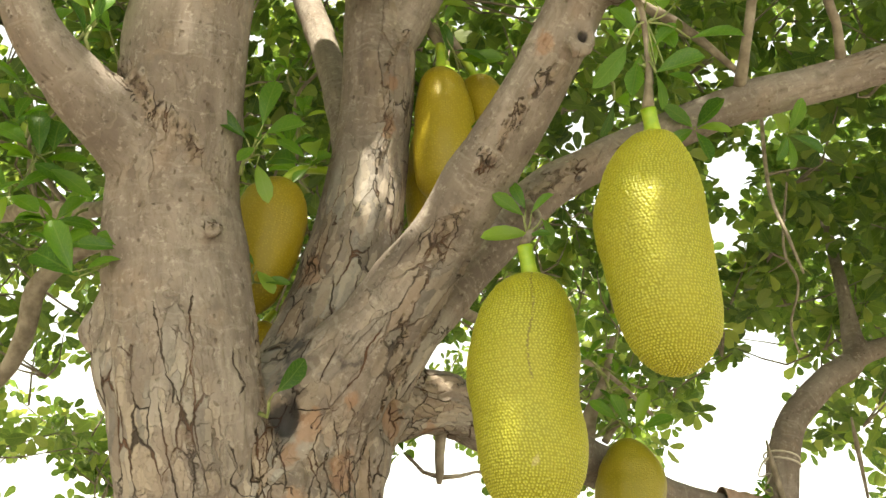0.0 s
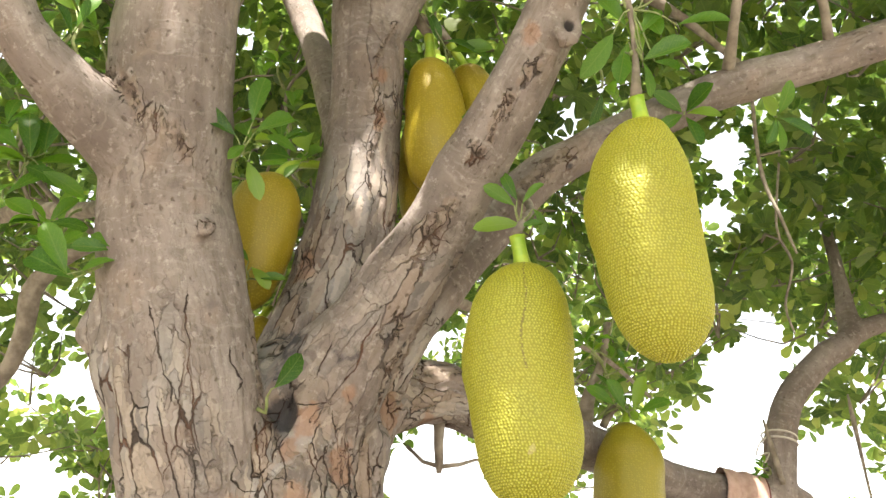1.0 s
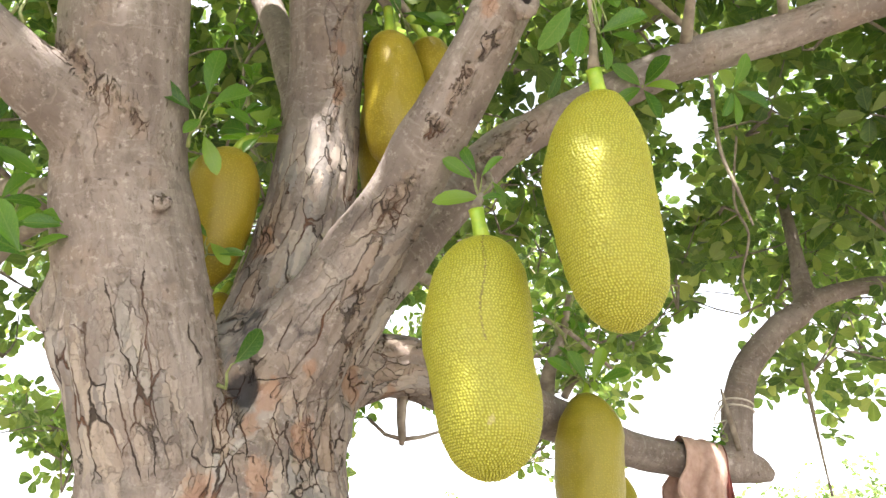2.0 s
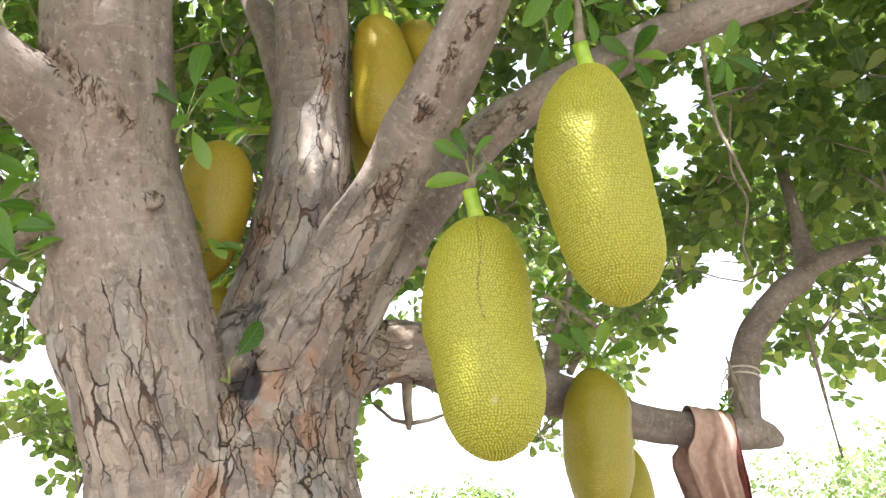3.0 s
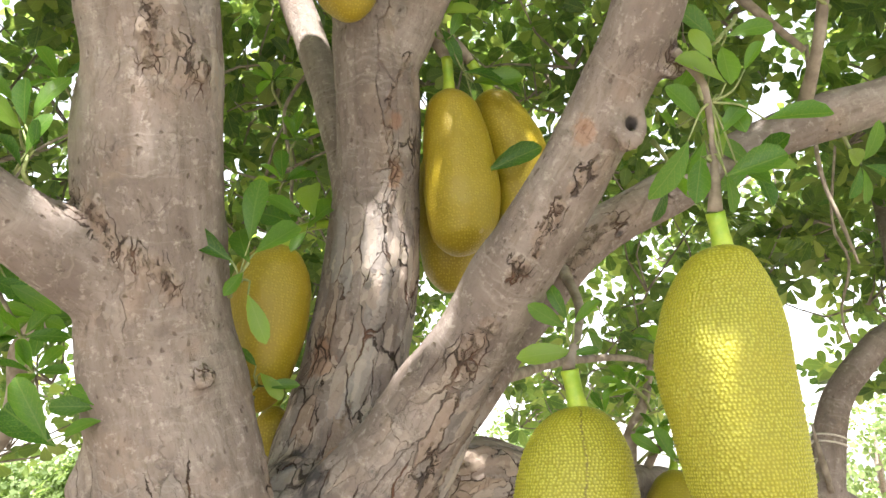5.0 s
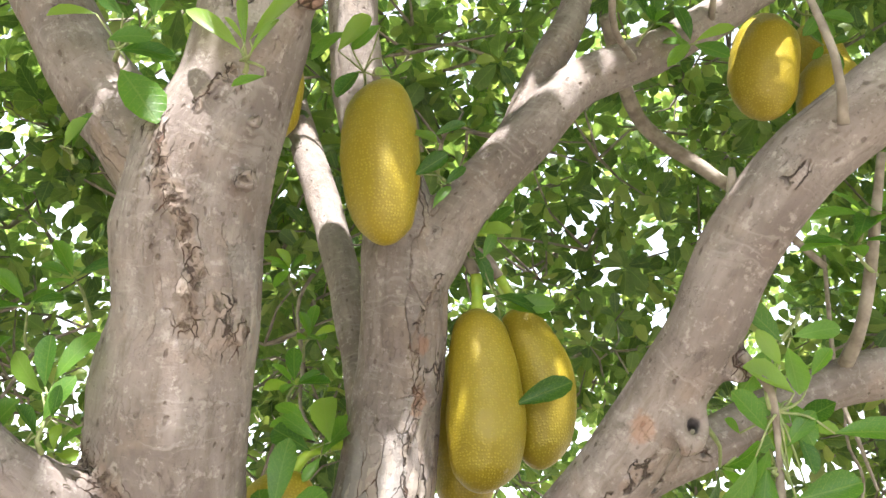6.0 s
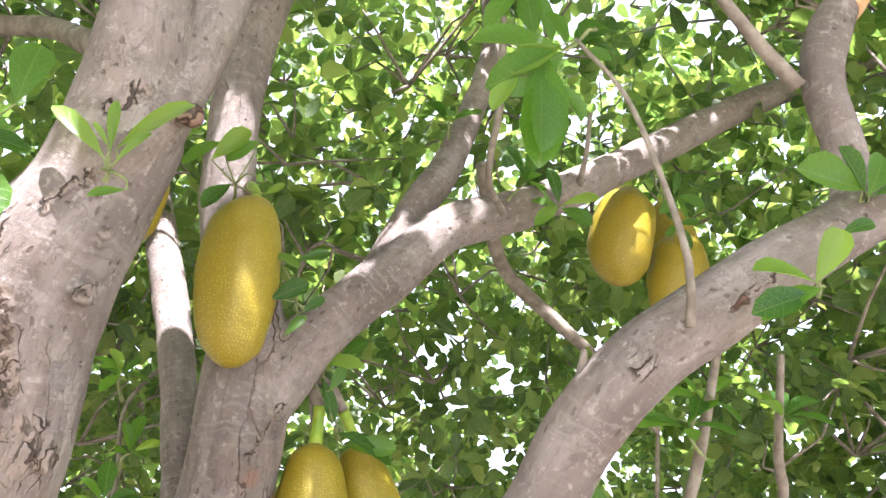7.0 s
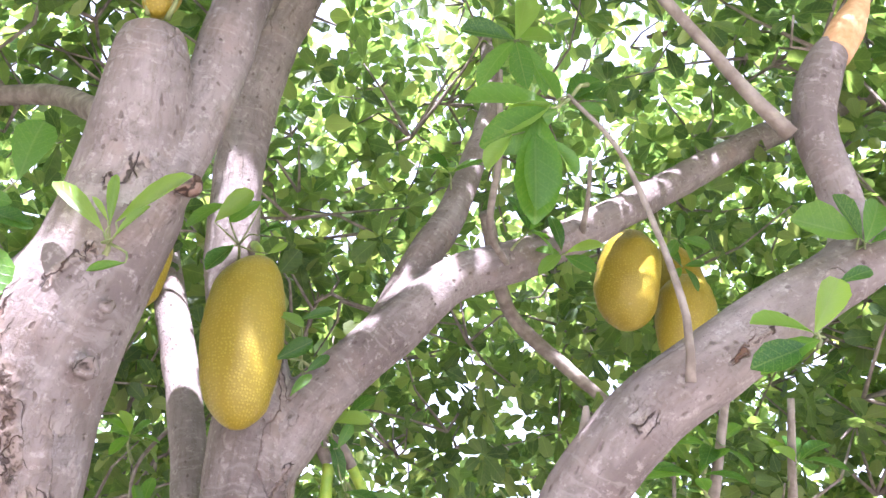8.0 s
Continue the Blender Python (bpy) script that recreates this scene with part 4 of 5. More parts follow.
def build_crown():
    rng = np.random.default_rng(11)
    axis = np.array((-0.1, 1.75, 0))
    centres, outs = [], []
    twigs = []
    tries = 0
    clusters = 0
    while clusters < 1450 and tries < 20000:
        tries += 1
        az = rng.uniform(-math.pi, math.pi)  # 0 is ahead of the first eye
        if abs(az) > 1.9 and rng.uniform() < 0.5:
            continue
        d = math.sqrt(rng.uniform(0.15, 19.0)) if rng.uniform() < 0.72 else math.sqrt(rng.uniform(0.1, 7.0))
        lo, hi = crown_floor(d, az), 6.1 - 0.11 * d * d
        z = lo + (hi - lo) * rng.uniform() ** 1.5
        c = axis + (d * math.sin(az), d * math.cos(az), z)
        if c[1] < 2.3 and abs(c[0]) < 1.25 and c[2] < 4.0:
            continue
        if np.linalg.norm(c - (0, 0.1, 2.0)) < (2.7 if c[1] > 0.8 and c[2] < 4.3 else 1.6):
            continue
        clusters += 1
        out = np.array((math.sin(az) * 0.5, math.cos(az) * 0.5, 0.55))
        foot = c - out * 0.25 + rng.normal(0, 0.05, 3)
        for _ in range(rng.integers(7, 14)):
            tip = c + rng.normal(0, 0.19, 3) * (1, 1, 0.8)
            if is_open(tip) or tip[2] < crown_floor(d, az) - 0.10:
                continue
            if tip[1] < 2.15 and abs(tip[0]) < 1.1 and tip[2] < 3.95 or np.linalg.norm(tip - (0, 0.1, 2.0)) < 1.5:
                continue
            centres.append(tip)
            outs.append(out * 0.5 + (tip - foot) * 2.2 + rng.normal(0, 0.35, 3))
            bend = (foot + tip) / 2 + rng.normal(0, 0.03, 3)
            if rng.uniform() < 0.42 and not is_open(bend) and not is_open(foot) and not in_fleck(np.array((foot, bend, tip)), 0.02).any():
                twigs.append(tube(spline([(*foot, 0.007), (*bend, 0.005), (*tip, 0.003)], 0.12), 3))
    # thick foliage over the limbs that reach out to the right
    for _ in range(85):
        c = np.array((rng.uniform(0.75, 2.6), rng.uniform(2.4, 3.8), rng.uniform(3.1, 5.4)))
        for _ in range(8):
            tip = c + rng.normal(0, 0.17, 3)
            if not is_open(tip):
                centres.append(tip)
                outs.append(np.array((0.3, 0.2, 0.6)) + rng.normal(0, 0.5, 3))
    # unseen whorls added overhead to shade the olive fruit, long fruit and crotch
    for at, reach in (((0.53, 2.30, 2.0), 2.4), ((0.13, 1.35, 1.95), 2.6), ((-0.27, 1.56, 1.77), 2.7), ((0.53, 2.22, 1.9), 2.5), ((0.13, 1.35, 2.05), 2.8), ((0.43, 1.20, 2.02), 2.75), ((-0.03, 1.73, 2.72), 2.1), ((0.36, 1.24, 2.32), 2.5), ((0.40, 1.20, 2.24), 2.6), ((-0.30, 1.53, 3.2), 1.9), ((-0.29, 1.52, 3.0), 2.1)):
        for _ in range(7):
            centres.append(np.array(at) + np.array(SUN_DIR) * reach + rng.normal(0, 0.07, 3))
            outs.append(np.array((0, 0, 1.0)) + rng.normal(0, 0.3, 3))
    # close leaf roof, unseen, added to block sun high over the space before the trunk
    for _ in range(200):
        c = np.array((rng.uniform(-2.2, 2.2), rng.uniform(-2.2, 1.5), rng.uniform(4.3, 5.6)))
        for _ in range(8):
            centres.append(c + rng.normal(0, 0.22, 3))
            outs.append(np.array((0, 0, 1.0)) + rng.normal(0, 0.45, 3))
    spots, ways, ups, sizes = rosettes(centres, outs, rng, 0.078)
    sizes = np.where((spots[:, 2] > 4.2) & (spots[:, 1] < 1.6), sizes * 1.35, sizes)
    keep = ~in_fleck(spots + ways * sizes[:, None] * 0.5, 0.40 * sizes)
    me = many_leaves("crown", spots[keep], ways[keep], ups[keep], sizes[keep], LEAF, rng)
    tagged(on_tree("crown", me, "dense glossy green oval leaves in whorls"), kind="stuff")
    v, f = joined(twigs)
    tagged(on_tree("twig_rest", mesh_of("twig_rest", v, f, TWIG), "thin grey twigs"), kind="stuff")


build_crown()


# ---- sprigs near the limbs, leaf by leaf ----
LEAF_MESHES = []
for i, (fold, droop, wave) in enumerate(((0.3, 0.15, 0.0), (0.15, 0.35, 0.02), (0.45, 0.05, -0.015), (0.2, 0.55, 0.01))):
    v, f, uv = leaf_grid(fold, droop, wave)
    me = mesh_of("leaf", v, f.tolist(), LEAF_NEAR)
    set_uv(me, uv)
    LEAF_MESHES.append(me)


SEEDS = iter(range(1, 1000))


def one_leaf(base, tip, twig, rng, face=(0.0, -0.95, 0.22), wide=1.0):
    way = np.array(tip, float) - base
    size = float(np.linalg.norm(way))
    up = np.array(face) + rng.normal(0, 0.24, 3)
    turn = bases_of(way[None], up[None])[0]
    ob = part("leaf", LEAF_MESHES[rng.integers(0, 4)], twig)
    ob.matrix_basis = Matrix.Translation(base) @ Matrix(turn.tolist()).to_4x4() @ Matrix.Diagonal((size * wide * rng.uniform(0.66, 0.86), size * 1.08, size, 1))


def leafy_twig(root, leaves, radius=0.003, face=(0.0, -0.95, 0.22), wide=1.0):
    """A twig from root, forking to leaves given as base and tip."""
    rng = np.random.default_rng(next(SEEDS))
    root = np.array(root, float)
    bases = np.array([l[:3] for l in leaves])
    hub = root * 0.45 + bases.mean(0) * 0.55
    pieces = [tube(spline([(*root, radius * 1.5), (*((root + hub) / 2 + rng.normal(0, 0.006, 3)), radius * 1.2), (*hub, radius)], 0.012), 7)]
    for b in bases:
        bend = (hub + b) / 2 + rng.normal(0, 0.006, 3)
        pieces.append(tube(spline([(*hub, radius * 0.8), (*bend, radius * 0.6), (*b, radius * 0.45)], 0.012), 6))
    v, f = joined(pieces)
    twig = on_tree("sprig", mesh_of("sprig", v, f, SHOOT))
    for l in leaves:
        one_leaf(l[:3], l[3:], twig, rng, face, wide)
    return twig


def sprig(base, tip, leaves, size, spread=0.9, radius=0.0035, hang=0.1):
    """A twig from base to tip with a whorl of single leaves at its end."""
    rng = np.random.default_rng(next(SEEDS))
    base, tip = np.array(base, float), np.array(tip, float)
    bend = (base + tip) / 2 + rng.normal(0, 0.12, 3) * np.linalg.norm(tip - base)
    v, f = tube(spline([(*base, radius * 1.5), (*bend, radius), (*tip, radius * 0.7)], 0.015), 7)
    twig = on_tree("sprig", mesh_of("sprig", v, f, SHOOT))
    out = (tip - base) / (np.linalg.norm(tip - base) + 1e-9) * 0.7 + np.array((0, -0.25, 0.45))
    out /= np.linalg.norm(out)
    side = np.cross(out, (0.2, 0.9, 0.3))
    side /= np.linalg.norm(side)
    other = np.cross(out, side)
    start = rng.uniform(0, 6.28)
    for j in range(leaves):
        a = start + 2 * math.pi * j / leaves + rng.normal(0, 0.3)
        way = (side * math.cos(a) + other * math.sin(a)) * spread + out * rng.uniform(0.25, 0.9)
        way[2] -= hang
        way *= size * rng.uniform(0.75, 1.15) / np.linalg.norm(way)
        one_leaf(tip + way * 0.1, tip + way, twig, rng, out + np.array((0, -0.4, 0.3)))
    return twig


leafy_twig((-0.675, 1.250, 2.444), ((-0.763, 1.220, 2.411, -0.706, 1.200, 2.500), (-0.663, 1.220, 2.481, -0.639, 1.200, 2.535), (-0.668, 1.220, 2.461, -0.681, 1.180, 2.491),))  # on the low left limb
leafy_twig((-0.974, 1.700, 2.502), ((-0.903, 1.550, 2.416, -0.985, 1.530, 2.481), (-0.871, 1.550, 2.394, -0.892, 1.530, 2.502), (-0.844, 1.550, 2.405, -0.867, 1.570, 2.516), (-0.878, 1.550, 2.372, -0.804, 1.530, 2.351), (-0.891, 1.550, 2.330, -0.942, 1.550, 2.300), (-0.839, 1.550, 2.361, -0.763, 1.530, 2.326),))  # beyond the low left limb
leafy_twig((-0.590, 1.470, 2.135), ((-0.600, 1.420, 2.129, -0.667, 1.400, 2.129), (-0.590, 1.420, 2.127, -0.632, 1.400, 2.161), (-0.578, 1.420, 2.121, -0.585, 1.400, 2.157), (-0.677, 1.420, 2.076, -0.728, 1.400, 2.168), (-0.662, 1.420, 2.068, -0.774, 1.450, 2.133), (-0.593, 1.420, 2.106, -0.641, 1.400, 2.100),))  # on the side of the left limb
leafy_twig((-0.407, 1.440, 2.309), ((-0.391, 1.380, 2.356, -0.456, 1.360, 2.398), (-0.363, 1.380, 2.389, -0.355, 1.360, 2.488), (-0.355, 1.380, 2.369, -0.296, 1.420, 2.425), (-0.372, 1.380, 2.337, -0.393, 1.360, 2.298), (-0.362, 1.380, 2.300, -0.331, 1.360, 2.234), (-0.362, 1.380, 2.353, -0.402, 1.410, 2.429),))  # in the fork before the wedged fruit
leafy_twig((-0.314, 1.850, 2.594), ((-0.364, 1.780, 2.541, -0.458, 1.800, 2.593), (-0.352, 1.780, 2.558, -0.414, 1.760, 2.607), (-0.338, 1.780, 2.533, -0.284, 1.830, 2.650), (-0.341, 1.780, 2.526, -0.367, 1.760, 2.481), (-0.324, 1.780, 2.559, -0.366, 1.840, 2.679),))  # over the wedged fruit
leafy_twig((-0.327, 1.550, 1.865), ((-0.289, 1.500, 1.894, -0.241, 1.490, 1.943),), face=(0.25, -1.0, -0.25), wide=1.4)  # single leaf in the crotch
leafy_twig((0.160, 1.470, 2.196), ((0.164, 1.440, 2.211, 0.084, 1.420, 2.209), (0.152, 1.440, 2.252, 0.097, 1.420, 2.283), (0.157, 1.440, 2.265, 0.128, 1.420, 2.310), (0.168, 1.440, 2.258, 0.205, 1.420, 2.289), (0.188, 1.440, 2.247, 0.223, 1.460, 2.214), (0.162, 1.440, 2.206, 0.192, 1.420, 2.216),))  # over the long fruit
leafy_twig((-0.423, 1.720, 2.169), ((-0.416, 1.700, 2.229, -0.439, 1.680, 2.259), (-0.407, 1.700, 2.215, -0.365, 1.680, 2.176), (-0.397, 1.700, 2.189, -0.346, 1.680, 2.197),))  # low on the wedged fruit
leafy_twig((0.335, 1.200, 2.575), ((0.374, 1.200, 2.572, 0.303, 1.180, 2.600), (0.340, 1.220, 2.518, 0.294, 1.200, 2.567), (0.372, 1.240, 2.471, 0.350, 1.220, 2.536), (0.361, 1.200, 2.426, 0.437, 1.180, 2.450), (0.435, 1.220, 2.522, 0.522, 1.200, 2.531), (0.306, 1.240, 2.519, 0.284, 1.220, 2.533), (0.310, 1.200, 2.481, 0.277, 1.180, 2.405), (0.393, 1.240, 2.454, 0.427, 1.220, 2.424), (0.358, 1.200, 2.612, 0.331, 1.180, 2.646), (0.412, 1.220, 2.604, 0.433, 1.200, 2.638), (0.382, 1.240, 2.570, 0.402, 1.220, 2.512),), wide=1.12)  # where the pear-shaped fruit hangs
leafy_twig((-0.663, 1.240, 2.439), ((-0.672, 1.220, 2.519, -0.718, 1.200, 2.560), (-0.670, 1.220, 2.528, -0.673, 1.200, 2.591), (-0.659, 1.220, 2.537, -0.627, 1.200, 2.600), (-0.651, 1.220, 2.487, -0.642, 1.200, 2.524),))  # upright shoot on the low left limb
leafy_twig((0.025, 1.860, 2.916), ((0.022, 1.760, 2.862, 0.121, 1.740, 2.869), (0.048, 1.760, 2.651, 0.155, 1.740, 2.700), (-0.016, 1.760, 3.038, 0.022, 1.740, 3.099), (-0.067, 1.760, 3.024, -0.099, 1.740, 3.100), (-0.048, 1.760, 2.996, -0.005, 1.740, 2.929),))  # beside the golden pair
leafy_twig((-0.431, 1.085, 2.966), ((-0.434, 1.050, 2.983, -0.509, 1.030, 3.047), (-0.428, 1.050, 2.993, -0.438, 1.030, 3.061), (-0.422, 1.050, 3.000, -0.345, 1.030, 3.080), (-0.418, 1.050, 2.976, -0.387, 1.030, 3.022), (-0.394, 1.050, 2.941, -0.428, 1.030, 2.912), (-0.432, 1.050, 2.999, -0.453, 1.030, 3.020),), wide=0.55)  # shoot on the front of the left limb
leafy_twig((-0.664, 1.190, 3.039), ((-0.589, 1.120, 3.082, -0.590, 1.100, 3.191), (-0.621, 1.120, 2.982, -0.554, 1.100, 2.903), (-0.676, 1.120, 3.078, -0.735, 1.100, 3.065), (-0.637, 1.120, 3.083, -0.670, 1.100, 3.098), (-0.650, 1.120, 3.033, -0.602, 1.100, 3.045), (-0.630, 1.120, 3.014, -0.566, 1.100, 3.025), (-0.605, 1.120, 3.010, -0.558, 1.120, 3.030),), wide=1.3)  # shoot on the left fork
leafy_twig((-0.687, 1.190, 2.862), ((-0.668, 1.130, 2.851, -0.650, 1.110, 2.899), (-0.680, 1.130, 2.854, -0.651, 1.110, 2.888),))  # shoot below the left fork
leafy_twig((-0.102, 1.680, 3.103), ((-0.187, 1.560, 3.061, -0.126, 1.540, 3.101), (-0.123, 1.560, 3.046, -0.091, 1.540, 3.077), (-0.145, 1.560, 2.992, -0.123, 1.540, 3.034), (-0.150, 1.560, 3.157, -0.095, 1.540, 3.179), (-0.207, 1.560, 3.161, -0.150, 1.540, 3.140),))  # beside the high golden fruit
leafy_twig((-0.026, 1.820, 2.993), ((-0.071, 1.740, 3.012, -0.102, 1.720, 3.051), (-0.054, 1.740, 3.019, 0.018, 1.720, 3.047), (-0.027, 1.740, 2.965, -0.007, 1.720, 3.011), (-0.000, 1.740, 2.877, 0.111, 1.720, 2.871), (-0.057, 1.740, 2.962, -0.081, 1.720, 2.984), (-0.042, 1.740, 3.015, -0.027, 1.720, 3.048),))  # over the golden pair
leafy_twig((-0.317, 1.660, 3.305), ((-0.363, 1.540, 3.334, -0.307, 1.520, 3.414), (-0.348, 1.540, 3.382, -0.411, 1.520, 3.338), (-0.270, 1.540, 3.321, -0.226, 1.520, 3.348), (-0.313, 1.540, 3.287, -0.350, 1.520, 3.216), (-0.243, 1.540, 3.282, -0.210, 1.520, 3.301), (-0.279, 1.540, 3.406, -0.321, 1.520, 3.357),))  # over the high golden fruit
leafy_twig((0.246, 1.000, 3.405), ((0.191, 1.000, 3.339, 0.050, 1.000, 3.331), (0.206, 1.000, 3.349, 0.270, 1.000, 3.463), (0.162, 1.000, 3.316, 0.160, 1.000, 3.131), (0.184, 1.000, 3.347, 0.111, 1.000, 3.271), (0.208, 1.000, 3.343, 0.273, 1.000, 3.354), (0.196, 1.000, 3.346, 0.166, 1.000, 3.421), (0.191, 1.000, 3.332, 0.085, 1.000, 3.238), (0.215, 1.000, 3.358, 0.287, 1.000, 3.417),))  # whorl at the end of the pale twig
leafy_twig((0.175, 1.050, 3.320), ((0.153, 1.000, 3.276, 0.160, 1.000, 3.139), (0.117, 1.000, 3.259, 0.081, 1.000, 3.188), (0.179, 1.000, 3.269, 0.220, 1.000, 3.209),))  # hanging leaf
leafy_twig((0.133, 1.050, 3.522), ((0.130, 1.050, 3.525, 0.036, 1.050, 3.524), (0.130, 1.050, 3.525, 0.069, 1.050, 3.440), (0.130, 1.050, 3.525, 0.152, 1.050, 3.424), (0.130, 1.050, 3.525, 0.203, 1.050, 3.466), (0.130, 1.050, 3.525, 0.208, 1.050, 3.583), (0.130, 1.050, 3.525, 0.147, 1.050, 3.639), (0.130, 1.050, 3.525, 0.072, 1.050, 3.598),))  # whorl seen from below
leafy_twig((0.543, 0.920, 2.943), ((0.497, 0.870, 2.920, 0.408, 0.850, 2.917), (0.498, 0.870, 2.920, 0.532, 0.850, 2.994), (0.487, 0.870, 2.900, 0.402, 0.850, 2.854), (0.505, 0.870, 2.911, 0.429, 0.850, 2.883), (0.548, 0.870, 3.005, 0.594, 0.850, 3.034),))  # on the diagonal limb
leafy_twig((0.649, 0.920, 3.115), ((0.590, 0.860, 3.084, 0.481, 0.840, 3.077), (0.598, 0.860, 3.076, 0.635, 0.840, 3.155), (0.607, 0.860, 3.078, 0.652, 0.840, 3.105), (0.594, 0.860, 3.080, 0.550, 0.840, 3.130),))  # on the diagonal limb further out
leafy_twig((0.420, 1.250, 2.714), ((0.373, 1.220, 2.652, 0.318, 1.200, 2.701), (0.381, 1.220, 2.644, 0.381, 1.200, 2.577), (0.355, 1.220, 2.642, 0.316, 1.200, 2.588), (0.391, 1.220, 2.661, 0.452, 1.200, 2.678),))  # under the diagonal limb
leafy_twig((0.558, 2.350, 2.059), ((0.534, 2.280, 2.054, 0.490, 2.260, 2.129), (0.557, 2.280, 2.053, 0.584, 2.260, 2.142), (0.504, 2.280, 2.071, 0.442, 2.260, 2.115), (0.572, 2.280, 2.045, 0.641, 2.260, 2.094),))  # over the olive fruit
sprig((0.52, 2.36, 2.30), (0.53, 2.33, 2.36), 6, 0.085)
sprig((0.50, 2.38, 2.22), (0.44, 2.34, 2.26), 5, 0.080)
for k in range(9):
    foot = (0.47 + 0.05 * math.sin(k * 2.4), 2.41, 2.05 + 0.022 * k)
    sprig(foot, (foot[0] + 0.10 * math.sin(k * 1.9 + 0.6), 2.36, foot[2] + 0.04 + 0.02 * math.cos(k * 3.1)), 4, 0.058)
leafy_twig((0.352, 1.235, 2.463), ((0.338, 1.235, 2.470, 0.322, 1.225, 2.400), (0.365, 1.225, 2.500, 0.395, 1.200, 2.545), (0.350, 1.245, 2.500, 0.330, 1.260, 2.440), (0.370, 1.235, 2.450, 0.392, 1.240, 2.395),))  # round the stalk of the big fruit
sprig((-0.05, 2.06, 1.89), (-0.07, 2.08, 1.91), 5, 0.055)
sprig((0.30, 1.36, 2.55), (0.325, 1.38, 2.49), 4, 0.085)
sprig((0.70, 1.55, 2.95), (0.70, 1.50, 3.00), 7, 0.095)
sprig((0.70, 1.50, 2.88), (0.64, 1.46, 2.92), 6, 0.090)
sprig((0.865, 1.50, 2.91), (0.86, 1.46, 2.98), 7, 0.095)
sprig((0.60, 1.72, 2.69), (0.58, 1.66, 2.62), 5, 0.090)
sprig((0.78, 1.68, 2.70), (0.80, 1.66, 2.62), 5, 0.085)
sprig((0.46, 1.72, 3.55), (0.44, 1.66, 3.50), 5, 0.085)
sprig((0.30, 1.70, 3.46), (0.34, 1.62, 3.52), 6, 0.085)
sprig((0.20, 1.80, 3.69), (0.16, 1.74, 3.74), 6, 0.090)
sprig((0.80, 1.86, 3.86), (0.83, 1.80, 3.72), 4, 0.080)
sprig((0.85, 1.88, 3.80), (0.86, 1.84, 3.66), 4, 0.070)
sprig((-0.475, 1.03, 3.37), (-0.49, 1.00, 3.40), 6, 0.055)
sprig((-0.445, 1.03, 3.37), (-0.43, 0.99, 3.40), 5, 0.055)
sprig((-0.46, 1.05, 3.37), (-0.46, 1.02, 3.44), 6, 0.065)
for foot, tip, count, size in (
    ((-1.00, 1.72, 2.50), (-0.99, 1.63, 2.52), 6, 0.095),
    ((-0.97, 1.72, 2.44), (-0.91, 1.62, 2.42), 6, 0.090),
    ((-0.98, 1.72, 2.40), (-0.95, 1.62, 2.33), 5, 0.095),
    ((-0.90, 1.75, 2.30), (-0.85, 1.64, 2.28), 6, 0.075),
    ((-0.86, 1.72, 2.20), (-0.81, 1.62, 2.21), 5, 0.065),
    ((-1.02, 1.74, 2.55), (-1.00, 1.64, 2.63), 6, 0.090),
    ((-0.95, 1.80, 2.72), (-0.94, 1.68, 2.78), 5, 0.085),
    ((-0.86, 1.82, 2.78), (-0.87, 1.70, 2.85), 6, 0.080),
    ((-0.48, 2.12, 2.98), (-0.49, 2.05, 3.02), 6, 0.075),
    ((-0.44, 2.10, 2.80), (-0.42, 2.03, 2.84), 6, 0.080),
    ((-0.45, 2.08, 2.68), (-0.44, 2.00, 2.72), 6, 0.085),
    ((-0.38, 2.06, 2.62), (-0.40, 1.98, 2.63), 5, 0.075),
):
    sprig(foot, tip, count, size)
for row in (
    [(-0.95, 2.15, 2.47, 0.010), (-1.00, 1.90, 2.49, 0.007), (-1.00, 1.72, 2.52, 0.005), (-0.97, 1.74, 2.62, 0.004), (-0.95, 1.80, 2.73, 0.004), (-0.86, 1.82, 2.79, 0.003)],
    [(-1.00, 1.74, 2.50, 0.005), (-0.97, 1.72, 2.42, 0.005), (-0.91, 1.74, 2.31, 0.004), (-0.85, 1.72, 2.20, 0.003)],
    [(-0.40, 2.15, 3.12, 0.006), (-0.47, 2.12, 2.97, 0.005), (-0.44, 2.10, 2.80, 0.005), (-0.43, 2.08, 2.68, 0.004), (-0.37, 2.06, 2.61, 0.003)],
):
    v, f = tube(spline(row, 0.03), 7, 0.1)
    on_tree("branchlet", mesh_of("branchlet", v, f, TWIG))
sprig((-0.95, 2.15, 2.47), (-1.00, 2.10, 2.55), 6, 0.090)
sprig((-0.90, 1.92, 2.46), (-0.92, 1.86, 2.36), 6, 0.090)


